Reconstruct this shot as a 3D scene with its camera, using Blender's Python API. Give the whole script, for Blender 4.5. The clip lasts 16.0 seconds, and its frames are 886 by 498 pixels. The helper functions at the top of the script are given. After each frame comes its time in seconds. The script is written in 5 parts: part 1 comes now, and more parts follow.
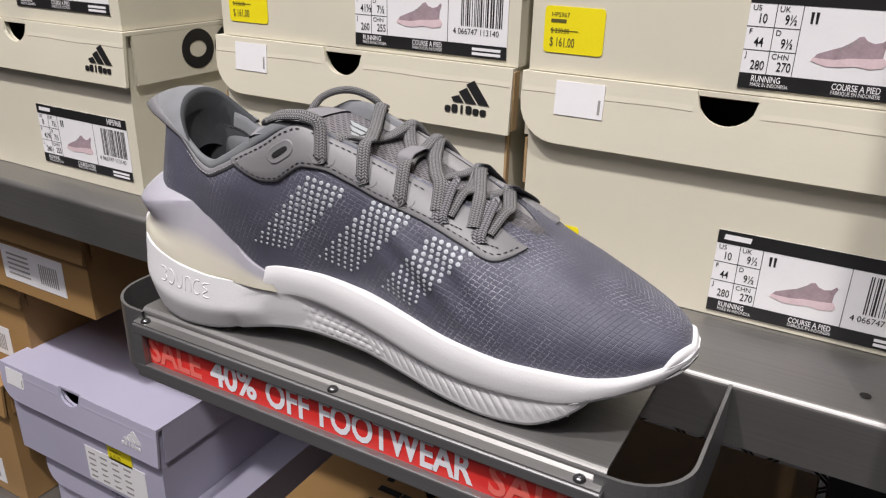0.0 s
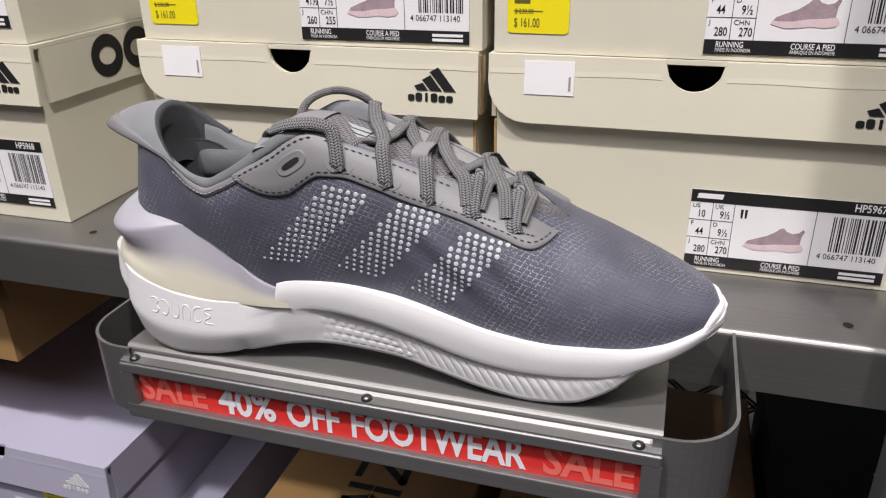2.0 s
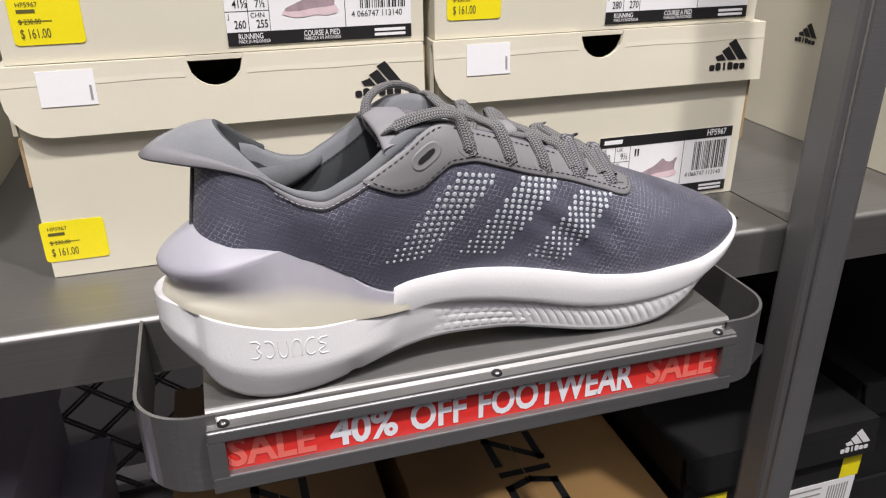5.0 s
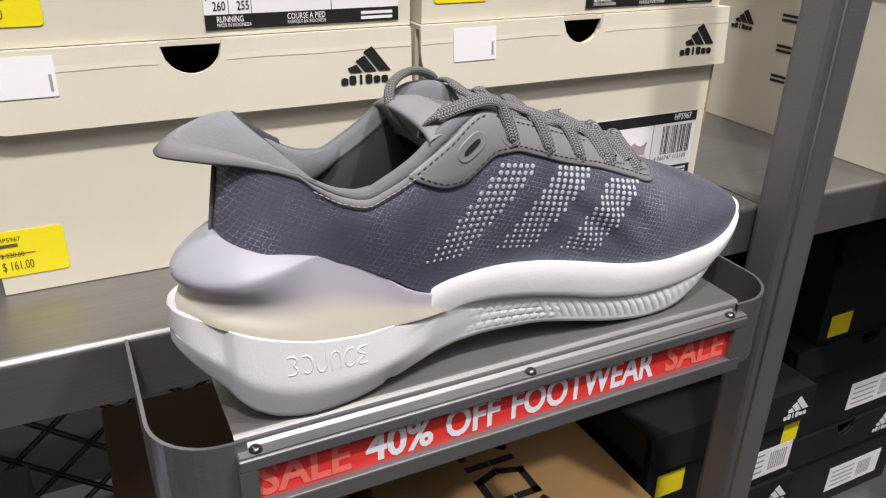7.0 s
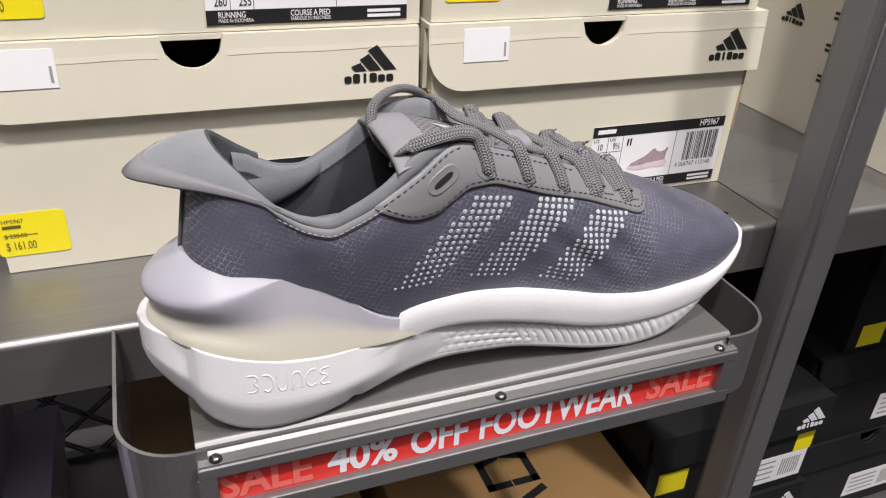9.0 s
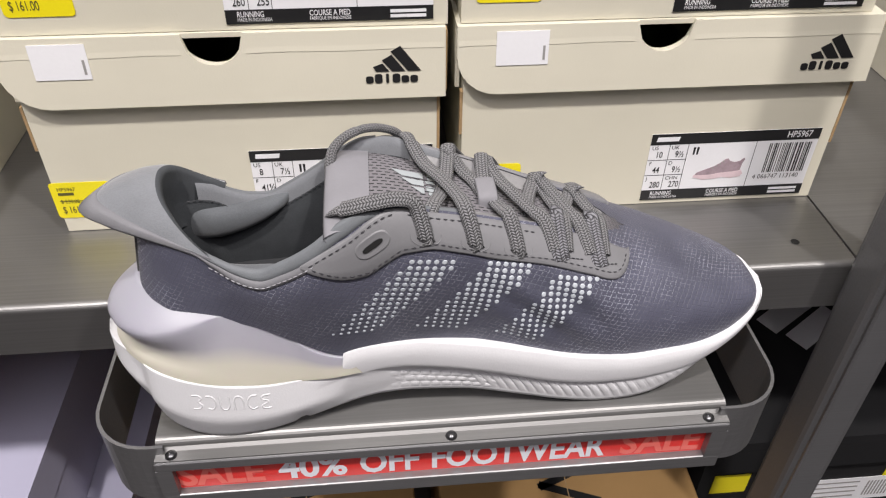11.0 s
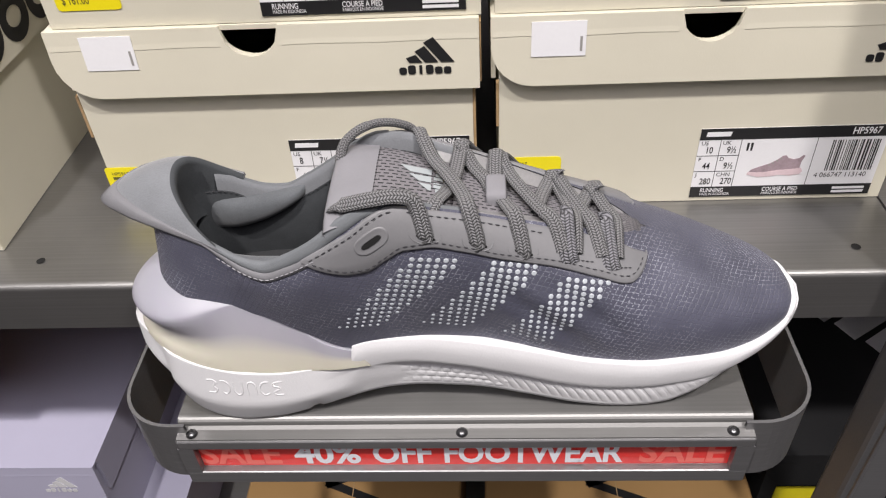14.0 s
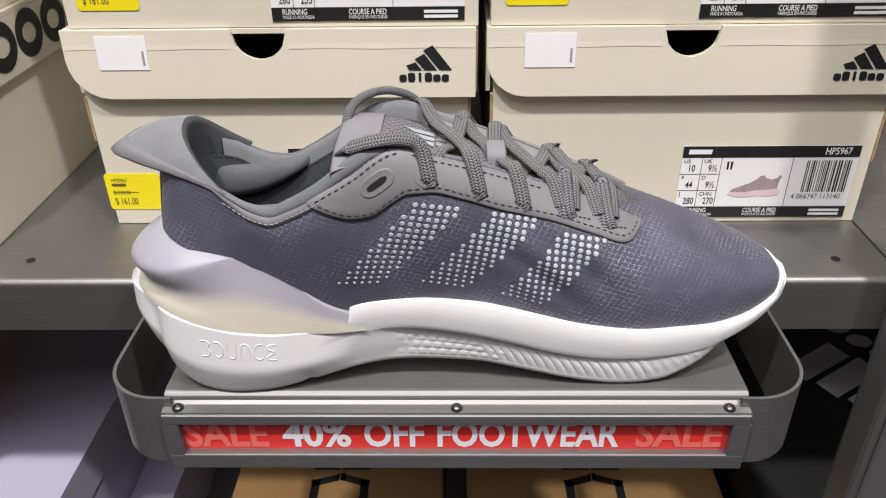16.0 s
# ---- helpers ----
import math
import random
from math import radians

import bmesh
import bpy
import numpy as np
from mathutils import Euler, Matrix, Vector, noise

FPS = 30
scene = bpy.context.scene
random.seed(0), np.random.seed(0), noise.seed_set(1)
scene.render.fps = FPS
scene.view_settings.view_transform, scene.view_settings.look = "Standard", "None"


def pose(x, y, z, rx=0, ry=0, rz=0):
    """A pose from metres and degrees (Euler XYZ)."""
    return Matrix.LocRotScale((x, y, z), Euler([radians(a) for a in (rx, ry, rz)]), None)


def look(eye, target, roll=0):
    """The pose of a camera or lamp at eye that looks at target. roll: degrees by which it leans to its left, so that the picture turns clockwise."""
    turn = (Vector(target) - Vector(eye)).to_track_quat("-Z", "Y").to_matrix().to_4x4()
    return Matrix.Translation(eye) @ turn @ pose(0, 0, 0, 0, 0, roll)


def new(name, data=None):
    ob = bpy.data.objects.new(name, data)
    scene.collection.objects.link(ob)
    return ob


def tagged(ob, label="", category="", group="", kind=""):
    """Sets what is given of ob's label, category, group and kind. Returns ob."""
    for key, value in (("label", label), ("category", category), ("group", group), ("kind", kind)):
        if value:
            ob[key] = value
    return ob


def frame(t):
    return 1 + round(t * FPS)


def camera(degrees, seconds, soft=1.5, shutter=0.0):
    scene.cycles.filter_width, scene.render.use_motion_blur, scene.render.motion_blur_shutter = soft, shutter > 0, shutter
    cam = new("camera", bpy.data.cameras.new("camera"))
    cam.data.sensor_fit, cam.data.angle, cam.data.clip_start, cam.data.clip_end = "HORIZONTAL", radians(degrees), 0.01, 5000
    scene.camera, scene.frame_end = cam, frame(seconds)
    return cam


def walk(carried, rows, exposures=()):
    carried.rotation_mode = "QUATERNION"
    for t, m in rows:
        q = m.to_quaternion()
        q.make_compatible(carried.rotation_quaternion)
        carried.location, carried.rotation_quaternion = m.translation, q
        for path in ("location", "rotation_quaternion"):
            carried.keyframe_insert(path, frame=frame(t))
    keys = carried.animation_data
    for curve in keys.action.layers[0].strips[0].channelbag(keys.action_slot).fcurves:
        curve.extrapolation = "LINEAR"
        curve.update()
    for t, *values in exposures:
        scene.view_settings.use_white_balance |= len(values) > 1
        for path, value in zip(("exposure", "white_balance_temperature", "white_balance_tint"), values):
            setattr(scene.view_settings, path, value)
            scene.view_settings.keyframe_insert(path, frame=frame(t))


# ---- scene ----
cam = camera(59.9, 16.0, 1.2)
METRES, EYE, TILT, LEAN, TURN = 0.70, 1.1978, 0.0, 0.0, 29.1
ROWS = [
    (0.0, 0.0, 0.0, 0.0, 0.53, -23.01, -1.26),
    (0.5, -0.0036, 0.0016, -0.0001, -0.53, -23.33, -0.89),
    (1.0, -0.0192, 0.005, -0.0, -2.86, -23.82, -0.3),
    (1.5, -0.0539, 0.0109, 0.0045, -6.84, -24.42, 0.4),
    (2.0, -0.1032, 0.0182, 0.0116, -11.99, -25.0, 1.12),
    (2.5, -0.1607, 0.0303, 0.0162, -18.06, -25.58, 1.6),
    (3.0, -0.2198, 0.048, 0.0181, -24.66, -25.88, 1.62),
    (3.5, -0.2753, 0.0727, 0.0162, -30.89, -25.85, 1.46),
    (4.0, -0.3344, 0.0922, 0.0134, -36.64, -25.46, 1.14),
    (4.5, -0.3815, 0.1235, 0.0099, -41.73, -25.04, 0.77),
    (5.0, -0.4117, 0.1588, 0.0064, -46.25, -24.85, 0.42),
    (7.5, -0.4511, 0.2569, -0.0027, -55.79, -25.93, -1.36),
    (8.0, -0.4501, 0.2549, -0.0002, -54.85, -26.57, -1.83),
    (8.5, -0.4359, 0.2426, 0.0181, -52.73, -28.15, -2.32),
    (9.0, -0.4009, 0.229, 0.0411, -49.77, -29.96, -2.81),
    (9.5, -0.3651, 0.2185, 0.0645, -45.86, -32.32, -2.89),
    (12.0, -0.2056, 0.1677, 0.1426, -29.41, -42.31, 1.83),
    (12.5, -0.197, 0.1656, 0.1429, -28.18, -42.75, 2.71),
    (13.0, -0.1959, 0.1694, 0.141, -27.6, -42.65, 3.15),
    (13.5, -0.1964, 0.1727, 0.1373, -27.46, -42.0, 3.16),
    (14.0, -0.2038, 0.1646, 0.1293, -27.49, -40.73, 2.84),
    (14.5, -0.2145, 0.1517, 0.1105, -27.57, -38.8, 2.34),
    (15.0, -0.2281, 0.1425, 0.0898, -27.71, -36.37, 1.73),
    (15.5, -0.2397, 0.1283, 0.0735, -28.0, -33.51, 1.14),
    (16.0, -0.2521, 0.1128, 0.0523, -28.37, -30.98, 0.65),
]
EXPOSURE = 0.0
LAMPS = ((-0.65, -0.55, 152.0), (0.42, -0.50, 132.0))
LAMP_COLOUR = (1.0, 0.945, 0.915)
PANEL, PANEL_COLOUR = 36.0, (1.0, 0.93, 0.98)
AISLE = 14.0
POST_X, POST_Y = 0.046, 0.308
walk(cam, [(t, pose(0, 0, EYE, TILT, LEAN, TURN) @ pose(METRES * x, METRES * y, METRES * z, 90 + pitch, roll, yaw)) for t, x, y, z, yaw, pitch, roll in ROWS],
     exposures=[(t, EXPOSURE + e) for t, e in ((0.0, -0.12), (2.5, -0.05), (3.5, 0.04), (8.5, 0.05), (9.5, 0.0), (12.5, -0.10), (16.0, -0.04))])

# ---- light: shop interior, ceiling spots in front of the shelves ----
world = bpy.data.worlds.new("world")
scene.world = world
world.use_nodes = True
world.node_tree.nodes["Background"].inputs[0].default_value = (0.9, 0.93, 1.0, 1)
world.node_tree.nodes["Background"].inputs[1].default_value = 0.05


def ceiling_lamp(x, y, z, aim, power, size, colour=LAMP_COLOUR, spot=70):
    data = bpy.data.lights.new("spot_lamp", "SPOT")
    data.energy, data.shadow_soft_size, data.color = power, size, colour
    data.spot_size, data.spot_blend = radians(spot), 0.5
    ob = new("spot_lamp", data)
    ob.matrix_world = look((x, y, z), aim)
    return ob


for lx, ly, power in LAMPS:
    ceiling_lamp(lx, ly, 2.95, (-0.17, 0.33, 1.0), power, 0.05)
fill = bpy.data.lights.new("ceiling_panel_lamp", "AREA")
fill.shape, fill.size, fill.size_y, fill.energy, fill.color = "RECTANGLE", 2.6, 1.2, PANEL, PANEL_COLOUR
fill_ob = new("ceiling_panel_lamp", fill)
fill_ob.matrix_world = look((-0.4, -1.1, 2.95), (-0.4, -1.0, 0.0))
aisle = bpy.data.lights.new("aisle_panel_lamp", "AREA")
aisle.shape, aisle.size, aisle.size_y, aisle.energy, aisle.color = "RECTANGLE", 1.6, 0.12, AISLE, PANEL_COLOUR
aisle_ob = new("aisle_panel_lamp", aisle)
aisle_ob.matrix_world = look((-0.5, 0.90, 2.95), (-0.5, 0.905, 0.0))


# ---- material helpers ----
class Nodes:
    """A short way to write node materials."""

    def __init__(self, name):
        self.mat = bpy.data.materials.new(name)
        self.mat.use_nodes = True
        self.tree = self.mat.node_tree
        self.bsdf = self.tree.nodes["Principled BSDF"]

    def add(self, kind, inputs=None, **settings):
        n = self.tree.nodes.new(kind)
        for k, v in settings.items():
            setattr(n, k, v)
        for k, v in (inputs or {}).items():
            self.put(n.inputs[k], v)
        return n

    def put(self, socket, v):
        if isinstance(v, bpy.types.NodeSocket):
            self.tree.links.new(v, socket)
        else:
            socket.default_value = v

    def math(self, op, a, b=0.0, c=0.0):
        n = self.add("ShaderNodeMath", operation=op)
        for i, v in enumerate((a, b, c)):
            self.put(n.inputs[i], v)
        return n.outputs[0]

    def coords(self, what="Object"):
        return self.add("ShaderNodeTexCoord").outputs[what]

    def noise(self, scale, detail=4.0, rough=0.55, vec=None, stretch=None):
        v = vec or self.coords()
        if stretch:
            v = self.add("ShaderNodeMapping", {"Vector": v, "Scale": stretch}).outputs[0]
        return self.add("ShaderNodeTexNoise", {"Vector": v, "Scale": scale, "Detail": detail, "Roughness": rough}).outputs["Fac"]

    def ramp(self, fac, stops):
        n = self.add("ShaderNodeValToRGB", {"Fac": fac})
        e = n.color_ramp.elements
        while len(e) < len(stops):
            e.new(0.5)
        for el, (p, c) in zip(e, stops):
            el.position, el.color = p, (*c, 1)
        return n.outputs["Color"]

    def mix(self, fac, a, b, blend="MIX"):
        n = self.add("ShaderNodeMix", data_type="RGBA", blend_type=blend)
        self.put(n.inputs[0], fac)
        self.put(n.inputs[6], a)
        self.put(n.inputs[7], b)
        return n.outputs[2]

    def bump(self, height, strength, distance):
        n = self.add("ShaderNodeBump", {"Height": height, "Strength": strength, "Distance": distance})
        self.put(self.bsdf.inputs["Normal"], n.outputs[0])

    def set(self, **kw):
        for k, v in kw.items():
            k = {"base": "Base Color", "rough": "Roughness", "metal": "Metallic", "spec": "Specular IOR Level", "sss": "Subsurface Weight",
                 "radius": "Subsurface Radius", "sss_scale": "Subsurface Scale", "trans": "Transmission Weight", "sheen": "Sheen Weight", "coat": "Coat Weight",
                 "coat_rough": "Coat Roughness", "sheen_rough": "Sheen Roughness", "aniso": "Anisotropic", "ior": "IOR", "alpha": "Alpha"}[k]
            if k == "Base Color" and isinstance(v, tuple):
                v = (*v[:3], 1)
            self.put(self.bsdf.inputs[k], v)
        return self


def mottled(name, colour, spread=0.08, scale=18.0, rough=0.6, bump=0.0, fine=600.0, metal=0.0, **more):
    """A surface with large stains and fine grain round one colour."""
    n = Nodes(name)
    big, small = n.noise(scale), n.noise(fine, 2.0)
    both = n.math("ADD", n.math("MULTIPLY", big, 0.65), n.math("MULTIPLY", small, 0.35))
    lo, hi = tuple(c * (1 - spread) for c in colour), tuple(min(1, c * (1 + spread)) for c in colour)
    n.set(base=n.ramp(both, [(0.3, lo), (0.7, hi)]), metal=metal, **more)
    n.set(rough=n.math("ADD", n.math("MULTIPLY", big, 0.16), rough - 0.08))
    if bump:
        n.bump(both, bump, 0.001)
    return n.mat


def plain(name, colour, rough=0.6, **more):
    return mottled(name, colour, 0.03, 40.0, rough, **more)


def cardboard(name, colour, spread=0.05, gloss=0.5):
    """Printed carton: faint corrugation, rubbed places, small dents."""
    n = Nodes(name)
    stain, grain = n.noise(9.0, 5.0), n.noise(900.0, 2.0)
    scuff = n.noise(34.0, 6.0, 0.7)
    base = n.ramp(stain, [(0.3, tuple(c * (1 - spread) for c in colour)), (0.7, tuple(min(1, c * (1 + spread * 0.6)) for c in colour))])
    base = n.mix(n.math("MULTIPLY", n.math("GREATER_THAN", scuff, 0.72), 0.12), base, (*[min(1, c * 1.2) for c in colour], 1))
    flute = n.noise(1.0, 1.0, vec=n.coords(), stretch=(2.0, 2.0, 240.0))
    n.set(base=base, rough=n.math("ADD", 0.42, n.math("MULTIPLY", stain, 0.2)), spec=gloss)
    n.bump(n.math("ADD", n.math("MULTIPLY", flute, 0.07), n.math("ADD", n.math("MULTIPLY", stain, 1.8), n.math("MULTIPLY", grain, 0.12))), 0.35, 0.0012)
    return n.mat


def sheet_metal(name, colour, rough=0.32, metal=0.75):
    """Powder-lacquered brushed steel with smudges and small scratches."""
    n = Nodes(name)
    brush = n.noise(1.0, 3.0, stretch=(6.0, 700.0, 700.0))
    smear = n.noise(7.0, 5.0, 0.6)
    speck = n.noise(500.0, 2.0)
    lo, hi = tuple(c * 0.86 for c in colour), tuple(c * 1.12 for c in colour)
    n.set(base=n.ramp(n.math("ADD", n.math("MULTIPLY", brush, 0.5), n.math("MULTIPLY", smear, 0.5)), [(0.3, lo), (0.7, hi)]), metal=metal)
    n.set(rough=n.math("ADD", rough - 0.1, n.math("MULTIPLY", smear, 0.25)))
    n.bump(n.math("ADD", n.math("MULTIPLY", brush, 0.6), n.math("MULTIPLY", speck, 0.4)), 0.12, 0.0004)
    return n.mat


def ripstop(name):
    """Dark woven nylon with a raised diamond grid; glints along the threads are painted into its colour."""
    n = Nodes(name)
    uv = n.coords("UV")
    sep = n.add("ShaderNodeSeparateXYZ", {"Vector": uv})
    u, v = sep.outputs[0], sep.outputs[1]
    wob = n.math("MULTIPLY", n.noise(55.0, 2.0), 0.0009)

    def lines(a, b, step, width):
        q = n.math("ADD", n.math("ADD", n.math("MULTIPLY", u, a), n.math("MULTIPLY", v, b)), wob)
        d = n.math("ABSOLUTE", n.math("SUBTRACT", n.math("FRACT", n.math("DIVIDE", q, step)), 0.5))
        return n.math("SUBTRACT", 1.0, n.math("SMOOTH_MIN", n.math("DIVIDE", d, width), 1.0, 0.2))

    one, two = lines(0.35, 0.94, 0.0021, 0.12), lines(0.86, -0.5, 0.0024, 0.12)
    grid = n.math("MAXIMUM", n.math("MAXIMUM", one, two), 0.0)
    weave = n.add("ShaderNodeTexWave", {"Vector": uv, "Scale": 900.0, "Distortion": 1.0}, wave_type="BANDS", bands_direction="DIAGONAL").outputs["Fac"]
    shade = n.noise(22.0, 3.0)
    base = n.ramp(shade, [(0.3, UPPER_LO), (0.72, UPPER_HI)])
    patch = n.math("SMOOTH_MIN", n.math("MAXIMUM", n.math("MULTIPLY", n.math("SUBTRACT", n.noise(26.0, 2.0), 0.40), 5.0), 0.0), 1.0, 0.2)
    # bright glints painted into the colour, along patches of the grid
    painted_glint = n.math("MULTIPLY", n.math("MULTIPLY", grid, patch), n.math("GREATER_THAN", n.noise(1500.0, 1.0), 0.50))
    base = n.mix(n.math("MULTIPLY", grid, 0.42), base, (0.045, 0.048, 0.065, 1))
    base = n.mix(n.math("MULTIPLY", painted_glint, 0.6), base, (0.60, 0.62, 0.70, 1))
    n.set(base=base, rough=n.math("SUBTRACT", 0.5, n.math("MULTIPLY", painted_glint, 0.2)), sheen=0.06, sheen_rough=0.4, spec=0.55)
    n.bump(n.math("ADD", n.math("MULTIPLY", grid, -0.7), n.math("MULTIPLY", weave, 0.3)), 0.55, 0.0004)
    return n.mat


def braid(name, colour):
    """Round woven lace: small herringbone stitches along UV."""
    n = Nodes(name)
    sep = n.add("ShaderNodeSeparateXYZ", {"Vector": n.coords("UV")})
    u, v = sep.outputs[0], sep.outputs[1]
    zig = n.math("PINGPONG", n.math("MULTIPLY", v, 6.0), 0.5)
    k = n.math("FRACT", n.math("ADD", n.math("DIVIDE", u, 0.0012), n.math("MULTIPLY", zig, 1.6)))
    hill = n.math("SINE", n.math("MULTIPLY", k, 3.14159))
    side = n.math("SINE", n.math("MULTIPLY", n.math("FRACT", n.math("MULTIPLY", v, 12.0)), 3.14159))
    h = n.math("MULTIPLY", hill, n.math("POWER", side, 0.5))
    n.set(base=n.ramp(h, [(0.15, tuple(c * 0.16 for c in colour)), (0.75, tuple(c * 1.25 for c in colour))]), rough=0.62, sheen=0.08)
    n.bump(h, 0.9, 0.0005)
    return n.mat


def knit(name, colour, dark, sx=0.0042, sy=0.0024):
    """Engineered mesh with rows of dark slots, along UV."""
    n = Nodes(name)
    sep = n.add("ShaderNodeSeparateXYZ", {"Vector": n.coords("UV")})
    u, v = sep.outputs[0], sep.outputs[1]
    row = n.math("FLOOR", n.math("DIVIDE", v, sy))
    fv = n.math("ABSOLUTE", n.math("SUBTRACT", n.math("FRACT", n.math("DIVIDE", v, sy)), 0.5))
    fu = n.math("ABSOLUTE", n.math("SUBTRACT", n.math("FRACT", n.math("ADD", n.math("DIVIDE", u, sx), n.math("MULTIPLY", row, 0.5))), 0.5))
    slot = n.math("MULTIPLY", n.math("LESS_THAN", fv, 0.17), n.math("LESS_THAN", fu, 0.33))
    yarn = n.add("ShaderNodeTexWave", {"Vector": n.coords("UV"), "Scale": 1100.0}, bands_direction="DIAGONAL").outputs["Fac"]
    base = n.mix(slot, n.ramp(yarn, [(0.2, tuple(c * 0.7 for c in colour)), (0.8, colour)]), (*dark, 1))
    n.set(base=base, rough=0.8)
    n.bump(n.math("SUBTRACT", n.math("MULTIPLY", yarn, 0.3), slot), 0.7, 0.0006)
    return n.mat


UPPER_LO, UPPER_HI = (0.058, 0.060, 0.087), (0.108, 0.110, 0.155)
M_CREAM = cardboard("cream_carton", (0.635, 0.605, 0.495))
M_KRAFT = cardboard("kraft_carton", (0.36, 0.215, 0.085), 0.12)
M_KRAFT_EDGE = mottled("kraft_edge", (0.36, 0.24, 0.12), 0.2, 120.0, 0.85, 0.3)
M_LILAC = cardboard("lilac_carton", (0.42, 0.41, 0.53))
M_BLACK_CARTON = cardboard("black_carton", (0.012, 0.012, 0.013), 0.2, 0.25)
M_STEEL = sheet_metal("grey_steel", (0.30, 0.296, 0.29), 0.43, 0.88)
M_PLATE = sheet_metal("ledge_steel", (0.25, 0.248, 0.243), 0.46, 0.78)
M_STEEL_DARK = sheet_metal("dark_grey_steel", (0.17, 0.17, 0.175), 0.38, 0.5)
M_BRACKET = sheet_metal("bracket_steel", (0.23, 0.23, 0.235), 0.32, 0.72)
M_SCREW = sheet_metal("screw_steel", (0.13, 0.13, 0.135), 0.24, 0.9)
M_RED = mottled("sale_red", (0.72, 0.035, 0.03), 0.06, 30.0, 0.35)
M_WHITE_INK = plain("white_ink", (0.78, 0.79, 0.84), 0.4)
M_PINK_INK = plain("faded_pink_ink", (0.80, 0.16, 0.13), 0.4)
M_PAPER = plain("white_paper", (0.78, 0.78, 0.80), 0.5)
M_YELLOW = mottled("yellow_sticker", (0.82, 0.70, 0.01), 0.05, 30.0, 0.45)
M_INK = plain("black_ink", (0.012, 0.012, 0.013), 0.45)
M_GREY_INK = plain("grey_ink", (0.30, 0.29, 0.28), 0.5)
M_SILVER_INK = plain("silver_ink", (0.62, 0.62, 0.64), 0.4)
M_PINK_SHOE = mottled("printed_mauve", (0.34, 0.26, 0.29), 0.25, 140.0, 0.5)
M_PINK_SOLE = mottled("printed_pale_pink", (0.66, 0.52, 0.55), 0.1, 140.0, 0.5)
M_UPPER = ripstop("ripstop_nylon")
M_OVERLAY = mottled("grey_rubber_overlay", (0.182, 0.182, 0.19), 0.05, 60.0, 0.5, 0.1, 900.0)
M_SUEDE = mottled("grey_suede_lining", (0.158, 0.166, 0.178), 0.16, 60.0, 0.95, 0.35, 1500.0, sheen=0.5, sheen_rough=0.5)
# grey lining and dark footbed, colours lowered further for the shade inside the shoe
M_LINING = mottled("shaded_grey_lining", (0.050, 0.055, 0.060), 0.2, 90.0, 0.95, 0.4, 1300.0)
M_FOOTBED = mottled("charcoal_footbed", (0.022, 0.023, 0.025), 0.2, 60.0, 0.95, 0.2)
M_BINDING = mottled("grey_binding", (0.165, 0.165, 0.175), 0.1, 90.0, 0.7, 0.2, 1600.0)
M_FOAM = mottled("white_foam", (0.67, 0.67, 0.685), 0.03, 50.0, 0.78, 0.25, 1100.0, spec=0.3)
M_OUTSOLE = mottled("pale_rubber", (0.66, 0.65, 0.62), 0.05, 60.0, 0.5, 0.1)
M_DARK_RUBBER = mottled("dark_rubber", (0.05, 0.05, 0.055), 0.1, 60.0, 0.6)
# pad suede, darker than the tab's to carry shade inside the collar
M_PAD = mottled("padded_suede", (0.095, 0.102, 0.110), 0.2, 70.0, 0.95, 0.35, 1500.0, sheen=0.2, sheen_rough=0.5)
M_THREAD_PALE = plain("grey_thread", (0.30, 0.30, 0.32), 0.6)
M_STRIP = mottled("woven_collar_strip", (0.135, 0.145, 0.155), 0.12, 90.0, 0.75, 0.4, 1900.0)
M_THREAD = plain("dark_thread", (0.045, 0.045, 0.05), 0.7)
M_DOT = plain("reflective_dots", (0.46, 0.49, 0.53), 0.35)
M_MARK = plain("pale_mark", (0.34, 0.37, 0.38), 0.5)
M_LACE = braid("lace_braid", (0.175, 0.175, 0.18))
M_WEB = braid("lace_webbing", (0.17, 0.17, 0.185))
M_TONGUE = knit("tongue_mesh", (0.22, 0.21, 0.225), (0.018, 0.018, 0.02), 0.0034, 0.0019)
M_TONGUE_BAND = mottled("tongue_band", (0.205, 0.203, 0.218), 0.06, 90.0, 0.8, 0.2, 1500.0)
M_SILVERY = mottled("silver_cloth", (0.235, 0.232, 0.235), 0.15, 300.0, 0.4, 0.3, 1800.0)
# flat black painted for the shade inside screw, eyelet and lace holes
M_BLACKVOID = plain("hole_shade", (0.006, 0.006, 0.006), 0.9)


def cup_material():
    """Milky translucent plastic, lilac above, cream at its foot."""
    n = Nodes("milky_plastic")
    z = n.add("ShaderNodeSeparateXYZ", {"Vector": n.coords("UV")}).outputs[1]
    fog = n.noise(30.0, 3.0)
    base = n.ramp(n.math("ADD", z, n.math("MULTIPLY", n.math("SUBTRACT", fog, 0.5), 0.08)),
                  [(0.0, (0.56, 0.53, 0.44)), (0.24, (0.53, 0.51, 0.44)), (0.42, (0.36, 0.35, 0.39)), (0.7, (0.35, 0.345, 0.395)), (1.0, (0.37, 0.37, 0.42))])
    n.set(base=base, rough=0.46, sss=0.5, radius=(0.006, 0.005, 0.006), sss_scale=1.0, spec=0.5)
    n.bump(fog, 0.05, 0.0006)
    return n.mat


M_CUP = cup_material()


# ---- mesh helpers ----
def finish(bm, name, mats, smooth=False):
    me = bpy.data.meshes.new(name)
    bmesh.ops.recalc_face_normals(bm, faces=bm.faces[:])
    bm.to_mesh(me)
    bm.free()
    for m in (mats if isinstance(mats, (list, tuple)) else [mats]):
        me.materials.append(m)
    if smooth:
        for p in me.polygons:
            p.use_smooth = True
    return me


